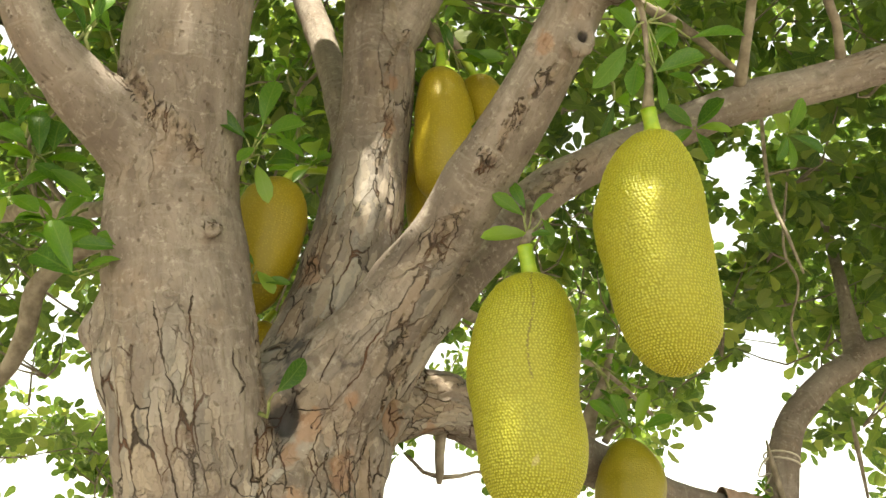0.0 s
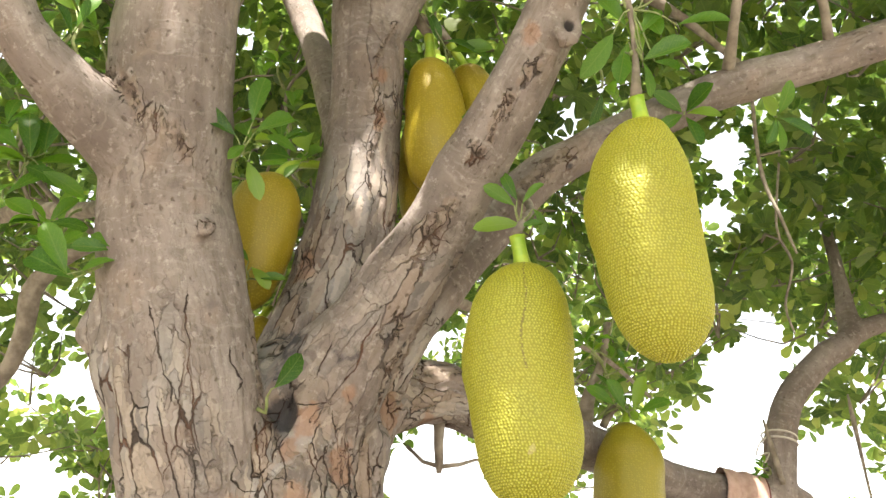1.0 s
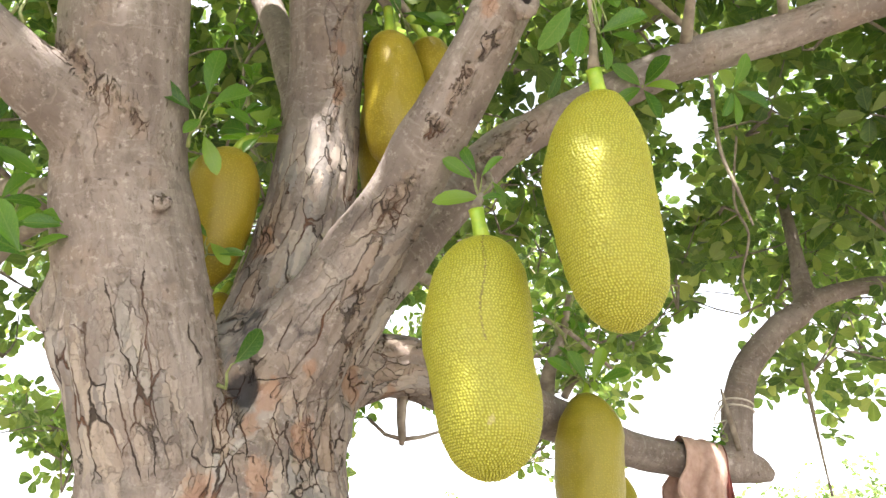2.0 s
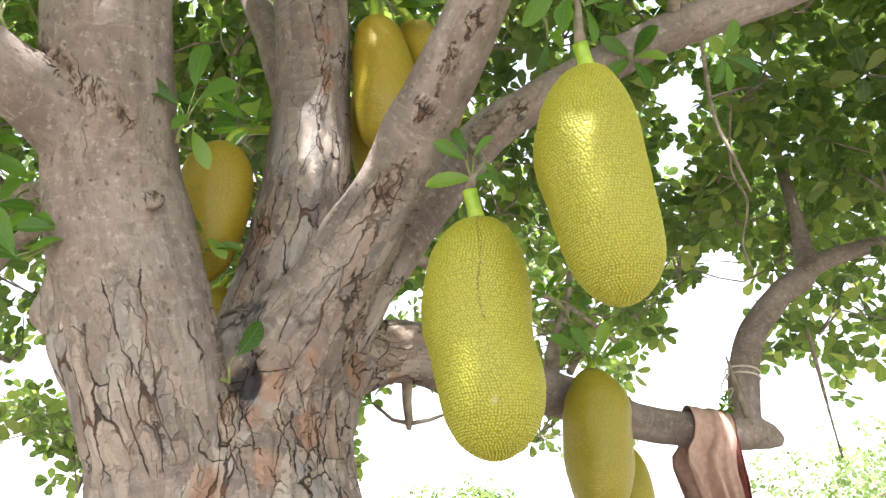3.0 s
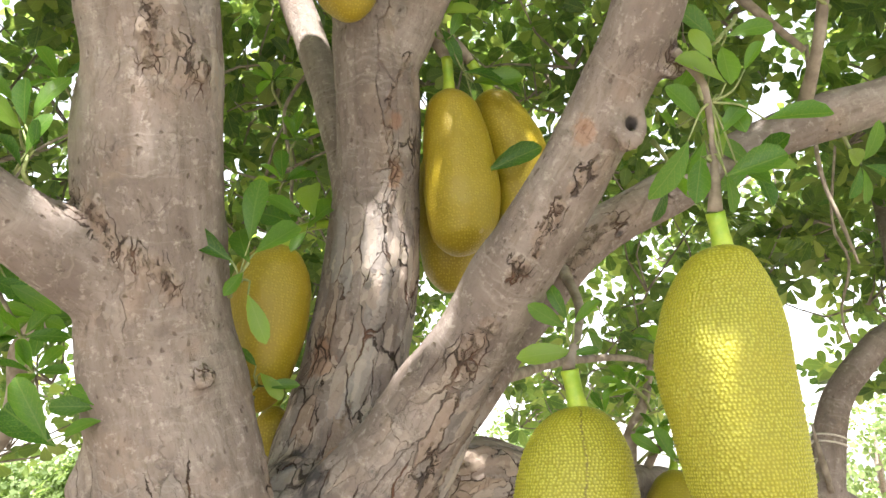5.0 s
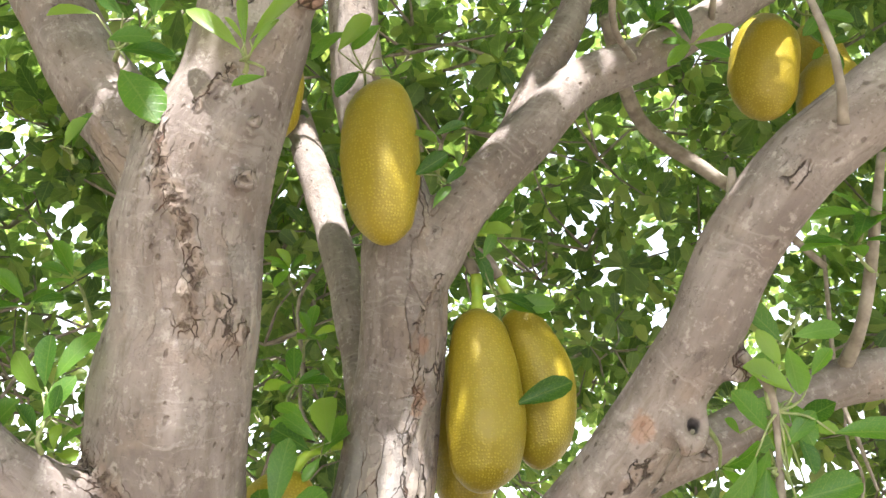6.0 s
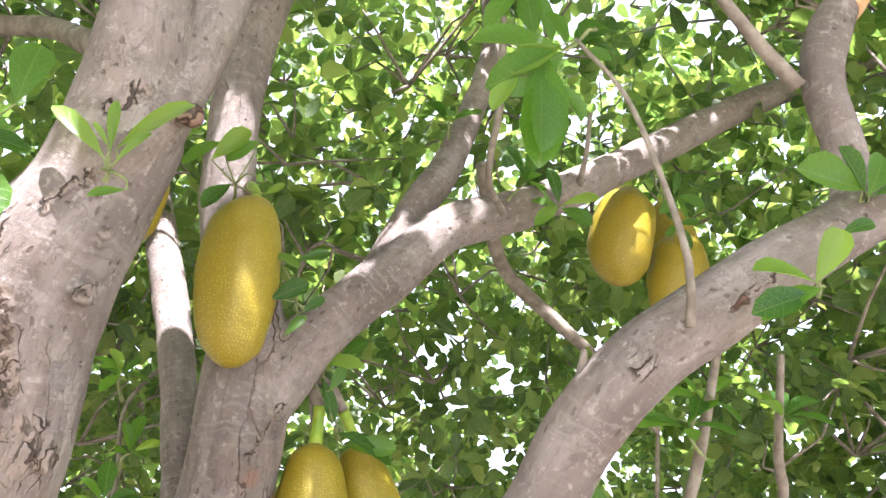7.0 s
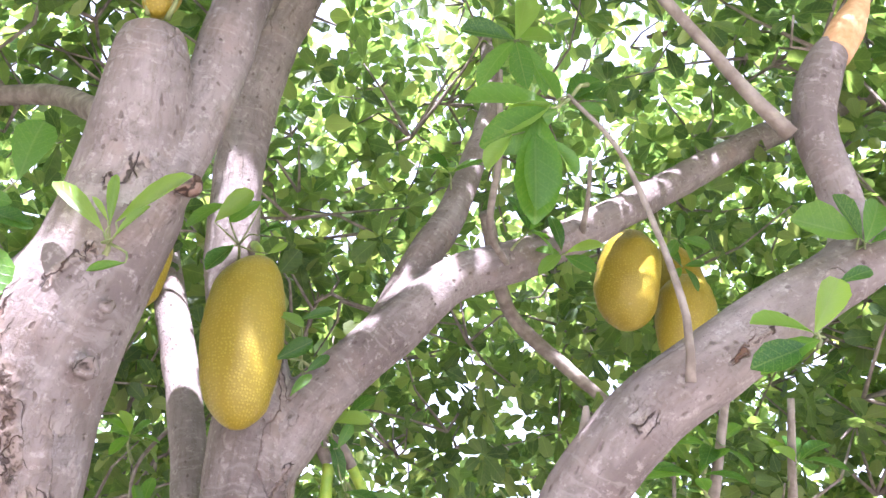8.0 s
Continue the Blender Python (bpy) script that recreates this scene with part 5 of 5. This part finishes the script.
# ---- jackfruit ----
def jackfruit(rows, material, seed, cell, knob, spacing, label, stalk, stalk_radius=0.011, seam=False, lump=0.05):
    """A fruit with close-set blunt knobs round a bent core of (x, y, z, r) from top to bottom, and the stalk that it hangs by."""
    core = np.array(rows, float)
    top, bottom = Vector(core[0, :3]), Vector(core[-1, :3])
    length = (bottom - top).length
    fruit = thing("jackfruit", top, label, "jackfruit", "jackfruits on the tree")
    q = (top - bottom).to_track_quat("Z", "X")
    down = np.array((bottom - top) / length)
    at = (core[:, :3] - core[0, :3]) @ down / length
    aside = core[:, :3] - core[0, :3] - at[:, None] * down * length
    nv, nu = int(1.35 * length / spacing), int(2 * math.pi * core[:, 3].max() / spacing)
    s = np.linspace(0, 1, nv + 1)
    t = 0.5 - 0.5 * np.cos(np.pi * s)
    fine = np.linspace(0, 1, 400)

    def eased(values, width):
        wide = np.interp(0.5 - 0.5 * np.cos(np.pi * fine), at, values)
        for _ in range(2):
            wide = np.convolve(np.pad(wide, width // 2, mode="reflect", reflect_type="odd"), np.ones(width) / width, "valid")
        return np.interp(s, fine, wide)

    ends = np.r_[0.0, core[1:-1, 3] ** 2, 0.0]
    r = np.sqrt(np.maximum(eased(ends, 13), 0))
    r[0] = r[-1] = 0
    turned = np.array(q.inverted().to_matrix())
    shift = np.stack([eased(aside[:, k], 25) for k in range(3)], 1) @ turned.T
    ang = np.linspace(0, 2 * np.pi, nu, endpoint=False)
    cosa, sina = np.cos(ang), np.sin(ang)
    pts = np.stack([r[:, None] * cosa, r[:, None] * sina, np.repeat(-t[:, None] * length, nu, 1)], 2)
    flat = pts.reshape(-1, 3)
    wob = np.array([noise.noise(Vector(p) * 9 + Vector((seed * 3.7, 0, 0))) + 0.45 * noise.noise(Vector(p) * 21 + Vector((0, seed * 2.3, 0))) for p in flat])
    flat = flat * np.stack([1 + lump * 1.3 * wob, 1 + lump * 1.3 * wob, np.ones(len(wob))], 1)
    flat = flat + np.repeat(shift, nu, 0)
    # knob centres in staggered rings of even spacing
    run = np.r_[0, np.cumsum(np.hypot(np.diff(r), np.diff(-t * length)))]
    row, turn = [], []
    for k, far in enumerate(np.arange(cell * 0.4, run[-1], cell * 0.88)):
        at = np.interp(far, run, np.arange(nv + 1))
        many = max(1, round(2 * math.pi * np.interp(at, np.arange(nv + 1), r) / cell))
        for j in range(many):
            row.append(at)
            turn.append((j + 0.5 * (k % 2)) * 2 * math.pi / many + 0.9)
    row, turn, count = np.array(row), np.array(turn), len(row)
    from mathutils.kdtree import KDTree
    tree = KDTree(count)
    rng = np.random.default_rng(seed)
    rr, zz = np.interp(row, np.arange(nv + 1), r), -np.interp(row, np.arange(nv + 1), t) * length
    jit = rng.normal(0, cell * 0.10, (count, 3))
    for i in range(count):
        tree.insert((rr[i] * math.cos(turn[i]) + jit[i, 0], rr[i] * math.sin(turn[i]) + jit[i, 1], zz[i] + jit[i, 2]), i)
    tree.balance()
    base = pts.reshape(-1, 3)
    dist = np.array([tree.find(p)[2] for p in base]) / cell
    tip = 0.5 + 0.5 * np.cos(np.pi * np.clip(dist / 0.62, 0, 1))
    nrm = base * (1, 1, 0)
    nrm /= np.linalg.norm(nrm, axis=1, keepdims=True) + 1e-6
    slope = np.gradient(r, -t * length + 1e-9)
    nrm[:, 2] = np.repeat(-slope, nu)
    nrm /= np.linalg.norm(nrm, axis=1, keepdims=True) + 1e-6
    grown = np.repeat(0.25 + 0.75 * np.clip((t - 0.02) / 0.14, 0, 1), nu)
    flat = flat + nrm * (tip * (knob if spacing < cell / 3 else 0.0) * grown)[:, None]
    faces = []
    for i in range(nv):
        for j in range(nu):
            j2 = (j + 1) % nu
            faces.append((i * nu + j, (i + 1) * nu + j, (i + 1) * nu + j2, i * nu + j2))
    me = mesh_of("rind", flat, faces, material)
    me.attributes.new("tip", "FLOAT", "POINT").data.foreach_set("value", tip.astype(np.float32))
    line = np.zeros(len(flat))
    if seam:
        frontal = np.array(q.inverted() @ Vector((0.0, -1, 0)))
        a0 = math.atan2(frontal[1], frontal[0])
        off = ((np.tile(ang, nv + 1) - a0 + np.pi) % (2 * np.pi) - np.pi) * np.repeat(r, nu)
        sway = 0.003 * np.sin(np.repeat(t, nu) * 21)
        line = 0.75 * np.clip(1.4 - np.abs(off + sway) / 0.0022, 0, 1) * (np.repeat(t, nu) < 0.52) * (0.2 + 0.8 * (tip < 0.40))
    me.attributes.new("seam", "FLOAT", "POINT").data.foreach_set("value", line.astype(np.float32))
    body = part("rind", me, fruit)
    body.matrix_basis = q.to_matrix().to_4x4()
    if stalk:
        rows = [(0, 0, -0.008, stalk_radius * 1.25)] + [(*(Vector(p) - top), stalk_radius * k) for p, k in zip(stalk, (1.0, 1.05, 0.95, 0.9))]
        v, f = tube(spline(rows, 0.01), 12, 0.06)
        part("stalk", mesh_of("stalk", v, f, STEM), fruit, "bright green stalk")
    return fruit


jackfruit([(0.369, 1.272, 2.342, 0.0), (0.364, 1.273, 2.328, 0.042), (0.357, 1.274, 2.292, 0.064), (0.355, 1.275, 2.252, 0.081), (0.353, 1.276, 2.205, 0.092), (0.354, 1.277, 2.165, 0.096), (0.357, 1.279, 2.130, 0.0945), (0.365, 1.281, 2.090, 0.0905), (0.371, 1.283, 2.050, 0.0885), (0.379, 1.285, 2.005, 0.084), (0.383, 1.286, 1.963, 0.074), (0.385, 1.287, 1.927, 0.052), (0.385, 1.287, 1.900, 0.0)], FRUIT_GREEN, 1, 0.0058, 0.0032, 0.0016, "large yellow-green jackfruit with close blunt knobs hanging free", [(0.366, 1.271, 2.366), (0.360, 1.263, 2.392)], 0.0140, lump=0.035)
jackfruit([(0.166, 1.432, 2.122, 0.0), (0.165, 1.432, 2.110, 0.042), (0.162, 1.431, 2.090, 0.063), (0.159, 1.430, 2.047, 0.084), (0.156, 1.430, 2.005, 0.094), (0.152, 1.430, 1.955, 0.099), (0.151, 1.430, 1.910, 0.097), (0.158, 1.430, 1.874, 0.095), (0.166, 1.429, 1.835, 0.0965), (0.170, 1.429, 1.795, 0.0935), (0.171, 1.428, 1.755, 0.085), (0.171, 1.428, 1.710, 0.061), (0.171, 1.428, 1.678, 0.0)], FRUIT_GREEN, 2, 0.0058, 0.0032, 0.0016, "long yellow-green knobbly jackfruit with a dark seam", [(0.160, 1.430, 2.150), (0.154, 1.425, 2.180)], 0.0145, True, lump=0.035)
jackfruit([(0.544, 2.335, 2.032, 0.0), (0.543, 2.333, 2.013, 0.043), (0.545, 2.33, 1.985, 0.066), (0.549, 2.33, 1.945, 0.088), (0.545, 2.325, 1.895, 0.098), (0.538, 2.32, 1.82, 0.097), (0.533, 2.31, 1.74, 0.089), (0.528, 2.305, 1.680, 0.076), (0.527, 2.30, 1.640, 0.059), (0.530, 2.30, 1.597, 0.0)], FRUIT_OLIVE, 3, 0.0070, 0.0014, 0.0040, "olive jackfruit hanging below the low limb", [(0.555, 2.36, 2.065), (0.55, 2.42, 2.10)], 0.010, lump=0.06)
jackfruit([(0.675, 2.52, 1.83, 0.0), (0.67, 2.515, 1.77, 0.048), (0.655, 2.505, 1.68, 0.072), (0.637, 2.50, 1.60, 0.084), (0.615, 2.50, 1.52, 0.085), (0.60, 2.50, 1.45, 0.068), (0.59, 2.50, 1.39, 0.0)], FRUIT_OLIVE, 4, 0.0070, 0.0014, 0.0047, "smaller olive jackfruit behind another one", [(0.665, 2.54, 1.92)], 0.009)
jackfruit([(-0.398, 1.80, 2.503, 0.0), (-0.402, 1.80, 2.488, 0.044), (-0.412, 1.80, 2.450, 0.074), (-0.418, 1.80, 2.405, 0.087), (-0.421, 1.80, 2.355, 0.087), (-0.425, 1.80, 2.300, 0.082), (-0.430, 1.80, 2.243, 0.072), (-0.435, 1.80, 2.195, 0.056), (-0.441, 1.80, 2.147, 0.0)], FRUIT_GOLD, 5, 0.0072, 0.0012, 0.0040, "golden jackfruit wedged between two limbs", [(-0.375, 1.80, 2.53), (-0.34, 1.83, 2.555), (-0.29, 1.86, 2.57)], 0.011, lump=0.05)
jackfruit([(-0.42, 1.90, 2.17, 0.0), (-0.418, 1.90, 2.14, 0.038), (-0.415, 1.90, 2.09, 0.05), (-0.412, 1.90, 2.05, 0.04), (-0.41, 1.90, 2.02, 0.0)], FRUIT_GOLD, 6, 0.0070, 0.0012, 0.003, "small yellow jackfruit deep in the fork", [(-0.40, 1.91, 2.2)], 0.008)
jackfruit([(-0.032, 1.815, 2.870, 0.0), (-0.031, 1.815, 2.848, 0.044), (-0.027, 1.815, 2.825, 0.058), (-0.020, 1.815, 2.775, 0.070), (-0.012, 1.815, 2.71, 0.079), (-0.006, 1.815, 2.635, 0.085), (-0.003, 1.815, 2.575, 0.082), (-0.004, 1.815, 2.520, 0.067), (-0.010, 1.815, 2.478, 0.0)], FRUIT_GOLD, 7, 0.0072, 0.0013, 0.0040, "golden jackfruit of a pair beside the middle limb", [(-0.033, 1.815, 2.905), (-0.036, 1.81, 2.95)], 0.013)
jackfruit([(0.066, 1.875, 2.897, 0.0), (0.073, 1.875, 2.875, 0.046), (0.090, 1.876, 2.833, 0.061), (0.111, 1.877, 2.780, 0.069), (0.124, 1.878, 2.720, 0.073), (0.129, 1.88, 2.650, 0.072), (0.127, 1.88, 2.585, 0.058), (0.122, 1.88, 2.540, 0.0)], FRUIT_GOLD, 8, 0.0072, 0.0013, 0.0043, "golden jackfruit leaning against its neighbour", [(0.055, 1.88, 2.92), (0.02, 1.86, 2.965)], 0.012)
jackfruit([(-0.023, 1.985, 2.86, 0.0), (-0.024, 1.985, 2.83, 0.055), (-0.027, 1.985, 2.74, 0.080), (-0.031, 1.985, 2.6, 0.083), (-0.034, 1.985, 2.49, 0.062), (-0.036, 1.985, 2.435, 0.0)], FRUIT_GOLD, 9, 0.0074, 0.0012, 0.0053, "dark golden jackfruit behind the pair", [(-0.03, 1.98, 2.90)], 0.011)
jackfruit([(-0.258, 1.59, 3.297, 0.0), (-0.261, 1.59, 3.283, 0.036), (-0.268, 1.59, 3.252, 0.060), (-0.269, 1.59, 3.213, 0.074), (-0.265, 1.59, 3.165, 0.081), (-0.260, 1.592, 3.112, 0.083), (-0.254, 1.595, 3.060, 0.081), (-0.247, 1.597, 3.012, 0.073), (-0.240, 1.60, 2.968, 0.057), (-0.236, 1.60, 2.925, 0.0)], FRUIT_GOLD, 10, 0.0066, 0.0013, 0.0034, "golden oval jackfruit high on the middle limb", [(-0.265, 1.60, 3.32), (-0.28, 1.63, 3.35)], 0.010, lump=0.045)
jackfruit([(0.738, 1.90, 3.785, 0.0), (0.738, 1.90, 3.765, 0.045), (0.734, 1.90, 3.705, 0.082), (0.725, 1.90, 3.642, 0.092), (0.718, 1.90, 3.585, 0.091), (0.714, 1.90, 3.530, 0.080), (0.713, 1.90, 3.494, 0.056), (0.713, 1.90, 3.466, 0.0)], FRUIT_GOLD, 11, 0.0072, 0.0012, 0.0043, "golden jackfruit of a cluster under a high limb", [(0.745, 1.89, 3.83)], 0.010)
jackfruit([(0.895, 1.99, 3.835, 0.0), (0.905, 1.99, 3.80, 0.045), (0.922, 1.99, 3.755, 0.068), (0.930, 1.99, 3.69, 0.080), (0.932, 1.99, 3.63, 0.066), (0.932, 1.99, 3.585, 0.0)], FRUIT_GOLD, 12, 0.0072, 0.0012, 0.0053, "golden jackfruit behind its neighbours in a cluster", [(0.90, 1.97, 3.9)], 0.009)
jackfruit([(0.945, 1.95, 3.70, 0.0), (0.938, 1.95, 3.67, 0.06), (0.925, 1.95, 3.61, 0.085), (0.912, 1.95, 3.54, 0.086), (0.893, 1.95, 3.47, 0.062), (0.872, 1.95, 3.412, 0.0)], FRUIT_GOLD, 13, 0.0072, 0.0012, 0.0053, "low golden jackfruit of a cluster behind leaves", [(0.945, 1.97, 3.76)], 0.009)
jackfruit([(-0.47, 1.42, 3.28, 0.0), (-0.468, 1.42, 3.25, 0.042), (-0.465, 1.42, 3.17, 0.065), (-0.462, 1.42, 3.09, 0.055), (-0.46, 1.42, 3.04, 0.0)], FRUIT_GOLD, 14, 0.0072, 0.0012, 0.0053, "golden jackfruit half hidden behind a thick limb", [(-0.42, 1.34, 3.3)], 0.009)
jackfruit([(-0.462, 1.03, 3.460, 0.0), (-0.463, 1.03, 3.445, 0.020), (-0.464, 1.03, 3.42, 0.030), (-0.465, 1.03, 3.39, 0.024), (-0.466, 1.03, 3.372, 0.0)], FRUIT_GOLD, 15, 0.0060, 0.0012, 0.0037, "small yellow jackfruit among leaves on a broken limb", [(-0.46, 1.035, 3.475)], 0.006)


def build_peduncles():
    """Woody fruiting twigs between limb and stalk."""
    for row in (
        [(0.30, 1.19, 2.62, 0.009), (0.340, 1.20, 2.57, 0.006), (0.357, 1.235, 2.47, 0.006), (0.360, 1.263, 2.393, 0.012)],
        [(0.19, 1.70, 2.42, 0.012), (0.20, 1.58, 2.32, 0.009), (0.175, 1.47, 2.24, 0.009), (0.152, 1.425, 2.181, 0.011)],
        [(0.50, 2.43, 2.04, 0.014), (0.53, 2.43, 2.09, 0.012), (0.55, 2.42, 2.10, 0.011)],
        [(-0.16, 1.79, 3.0, 0.02), (-0.09, 1.80, 3.02, 0.016), (-0.036, 1.81, 2.952, 0.014)],
        [(-0.09, 1.80, 3.02, 0.014), (-0.02, 1.84, 3.01, 0.012), (0.02, 1.86, 2.967, 0.012)],
        [(-0.25, 1.86, 2.60, 0.014), (-0.29, 1.86, 2.57, 0.012)],
        [(-0.30, 1.69, 3.33, 0.016), (-0.28, 1.63, 3.352, 0.012)],
        [(0.80, 1.83, 3.90, 0.012), (0.77, 1.87, 3.86, 0.010), (0.757, 1.89, 3.83, 0.010)],
    ):
        v, f = tube(spline(row, 0.012), 9, 0.2)
        on_tree("fruiting_twig", mesh_of("fruiting_twig", v, f, TWIG))


build_peduncles()


# ---- cloth, twine and stick on the low limb ----
def build_cloth():
    cloth = thing("cloth", (1.09, 2.95, 1.99), "faded brown cloth slung over the low limb", "cloth")
    def sheet(drops, lefts, rights, front, back, rr, seed, deep=1.0):
        """A strip over the limb; its two edges by how far they have dropped."""
        verts, faces, nu, nv = [], [], 64, 70
        for j in range(nv + 1):
            s = j / nv * (front + math.pi * rr + back)
            for i in range(nu + 1):
                u = i / nu
                if s < front:
                    drop, y, side = front - s, -rr, -1
                    z = -drop
                elif s < front + math.pi * rr:
                    a = (s - front) / rr
                    y, z, drop = -rr * math.cos(a), rr * math.sin(a), 0.0
                    side = -math.cos(a)
                else:
                    drop = s - front - math.pi * rr
                    y, z, side = rr, -drop, 1
                x0, x1 = np.interp(drop, drops, lefts), np.interp(drop, drops, rights)
                bend = u * 15 + seed + 4.0 * drop * (u - 0.7) + 2.2 * noise.noise(Vector((u * 2.2, drop * 3.5, seed)))
                fold = math.sin(bend) * 0.6 + math.sin(1.7 * bend + 1) * 0.30 + 0.9 * noise.noise(Vector((u * 6, drop * 4, seed + 4)))
                amp = deep * (0.006 + 0.026 * min(1, drop * 5))
                x = x0 + (x1 - x0) * u + 0.006 * math.sin(drop * 14 + u * 5)
                y += side * fold * amp + side * 0.05 * drop
                verts.append((x - 1.09, y + 0.377 * (x - 1.09) - 0.011, z - 0.064 - 0.083 * (x - 1.09) + fold * 0.003))
        for j in range(nv):
            for i in range(nu):
                a = j * (nu + 1) + i
                faces.append((a, a + 1, a + nu + 2, a + nu + 1))
        return verts, faces

    wide = ((0.0, 0.05, 0.09, 0.13, 0.20, 0.28, 0.36, 0.6), (0.985, 0.965, 0.930, 0.924, 0.950, 0.985, 1.0, 1.005), (1.150, 1.146, 1.140, 1.134, 1.130, 1.128, 1.128, 1.130))
    narrow = ((0.0, 0.2, 0.5), (1.135, 1.120, 1.118), (1.157, 1.152, 1.148))
    for args, mat, label in (((*wide, 0.56, 0.40, 0.077, 0.3), CLOTH, ""), ((*narrow, 0.30, 0.36, 0.070, 2.2, 0.3), CLOTH_DARK, "dark maroon inner fold")):
        v, f = sheet(*args)
        ob = part("cloth_fold", mesh_of("cloth_fold", v, f, mat), cloth, label)
        so = ob.modifiers.new("thick", "SOLIDIFY")
        so.thickness = 0.003


build_cloth()


def build_twine():
    twine = thing("twine", (1.235, 2.96, 2.13), "pale twine wound twice round the crooked limb", "twine")
    for z, lean in ((2.115, 0.10), (2.135, 0.16)):
        v, f = ring((1.234 - 1.235, 0, z - 2.13), (0.2, lean, 1), 0.060, 0.0035, 28, 6)
        part("turn", mesh_of("turn", v, f, TWINE), twine)
    rows = [(-0.055, -0.03, 0.0, 0.003), (-0.09, -0.04, -0.03, 0.003), (-0.10, -0.03, -0.07, 0.003), (-0.06, -0.04, -0.06, 0.003), (-0.08, -0.03, -0.10, 0.003)]
    v, f = tube(spline(rows, 0.01), 6)
    part("loose_end", mesh_of("loose_end", v, f, TWINE), twine)
    stick = thing("stick", (1.18, 2.90, 2.03), "short split stick tucked under the twine", "stick")
    v, f = tube(spline([(0.02, 0.0, -0.07, 0.010), (0.0, -0.005, 0.03, 0.011), (-0.022, -0.01, 0.15, 0.003)], 0.02), 8, 0.2)
    part("stick_body", mesh_of("stick_body", v, f, TWIG), stick)
    for i in range(3):
        sprig((1.17, 2.92, 2.00), (1.125 + 0.01 * i, 2.90, 1.99 + 0.02 * i), 4, 0.036, 0.7)
    cord = thing("hanging_cord", (1.598, 3.2, 2.3), "thin dark cord hanging from a twig", "cord")
    v, f = tube(spline([(0.03, 0, 0.06, 0.004), (0.034, 0, -0.04, 0.009), (0.038, 0, -0.11, 0.009), (0.045, 0, -0.25, 0.006), (0.052, 0, -0.36, 0.005), (0.060, 0, -0.46, 0.004)], 0.03), 7, 0.25)
    part("cord_body", mesh_of("cord_body", v, f, TWIG), cord)


build_twine()


# ---- trees in the distance ----
def far_tree(x, y, height, radius, seed, bare=False):
    rng = np.random.default_rng(seed)
    tree = thing("far_tree", (x, y, 0), "pale green tree in hazy sunlight far behind", "tree", "trees in the distance")
    pieces = [tube(spline([(0, 0, -0.1, 0.16), (0.1, 0, height * 0.3, 0.12), (0, 0.1, height * 0.6, 0.06), (0.1, 0, height * 0.9, 0.02)], 0.4), 8)]
    tips = []
    for k in range(16):
        a, h = rng.uniform(0, 6.28), rng.uniform(0.15, 0.6) * height
        out = np.array((math.cos(a), math.sin(a), 0)) * radius * rng.uniform(0.5, 0.95)
        end = out + (0, 0, min(height, h + height * rng.uniform(0.1, 0.4)))
        pieces.append(tube(spline([(0, 0, h, 0.06), (*(out * 0.5 + (0, 0, h + 0.1 * height)), 0.04), (*end, 0.012)], 0.4), 6))
        tips.append(end)
    v, f = joined(pieces)
    part("trunk", mesh_of("trunk", v, f, TWIG), tree)
    centres, outs = [], []
    for k in range(90 if bare else 120):
        a, b = rng.uniform(0, 6.28), rng.uniform(-0.35, 1.0)
        rad = radius * (1 - 0.25 * rng.uniform()) * math.sqrt(max(0.05, 1 - b * b * 0.8)) * (1 + 0.25 * math.sin(3 * a + seed))
        c = np.array((math.cos(a) * rad, math.sin(a) * rad, height * (0.55 + 0.42 * b)))
        for _ in range(7 if bare else 13):
            centres.append(c + rng.normal(0, 0.28, 3))
            outs.append(c - (0, 0, height * 0.4) + rng.normal(0, 0.6, 3))
    s, w, u, z = rosettes(centres, outs, rng, 0.155, (4, 6))
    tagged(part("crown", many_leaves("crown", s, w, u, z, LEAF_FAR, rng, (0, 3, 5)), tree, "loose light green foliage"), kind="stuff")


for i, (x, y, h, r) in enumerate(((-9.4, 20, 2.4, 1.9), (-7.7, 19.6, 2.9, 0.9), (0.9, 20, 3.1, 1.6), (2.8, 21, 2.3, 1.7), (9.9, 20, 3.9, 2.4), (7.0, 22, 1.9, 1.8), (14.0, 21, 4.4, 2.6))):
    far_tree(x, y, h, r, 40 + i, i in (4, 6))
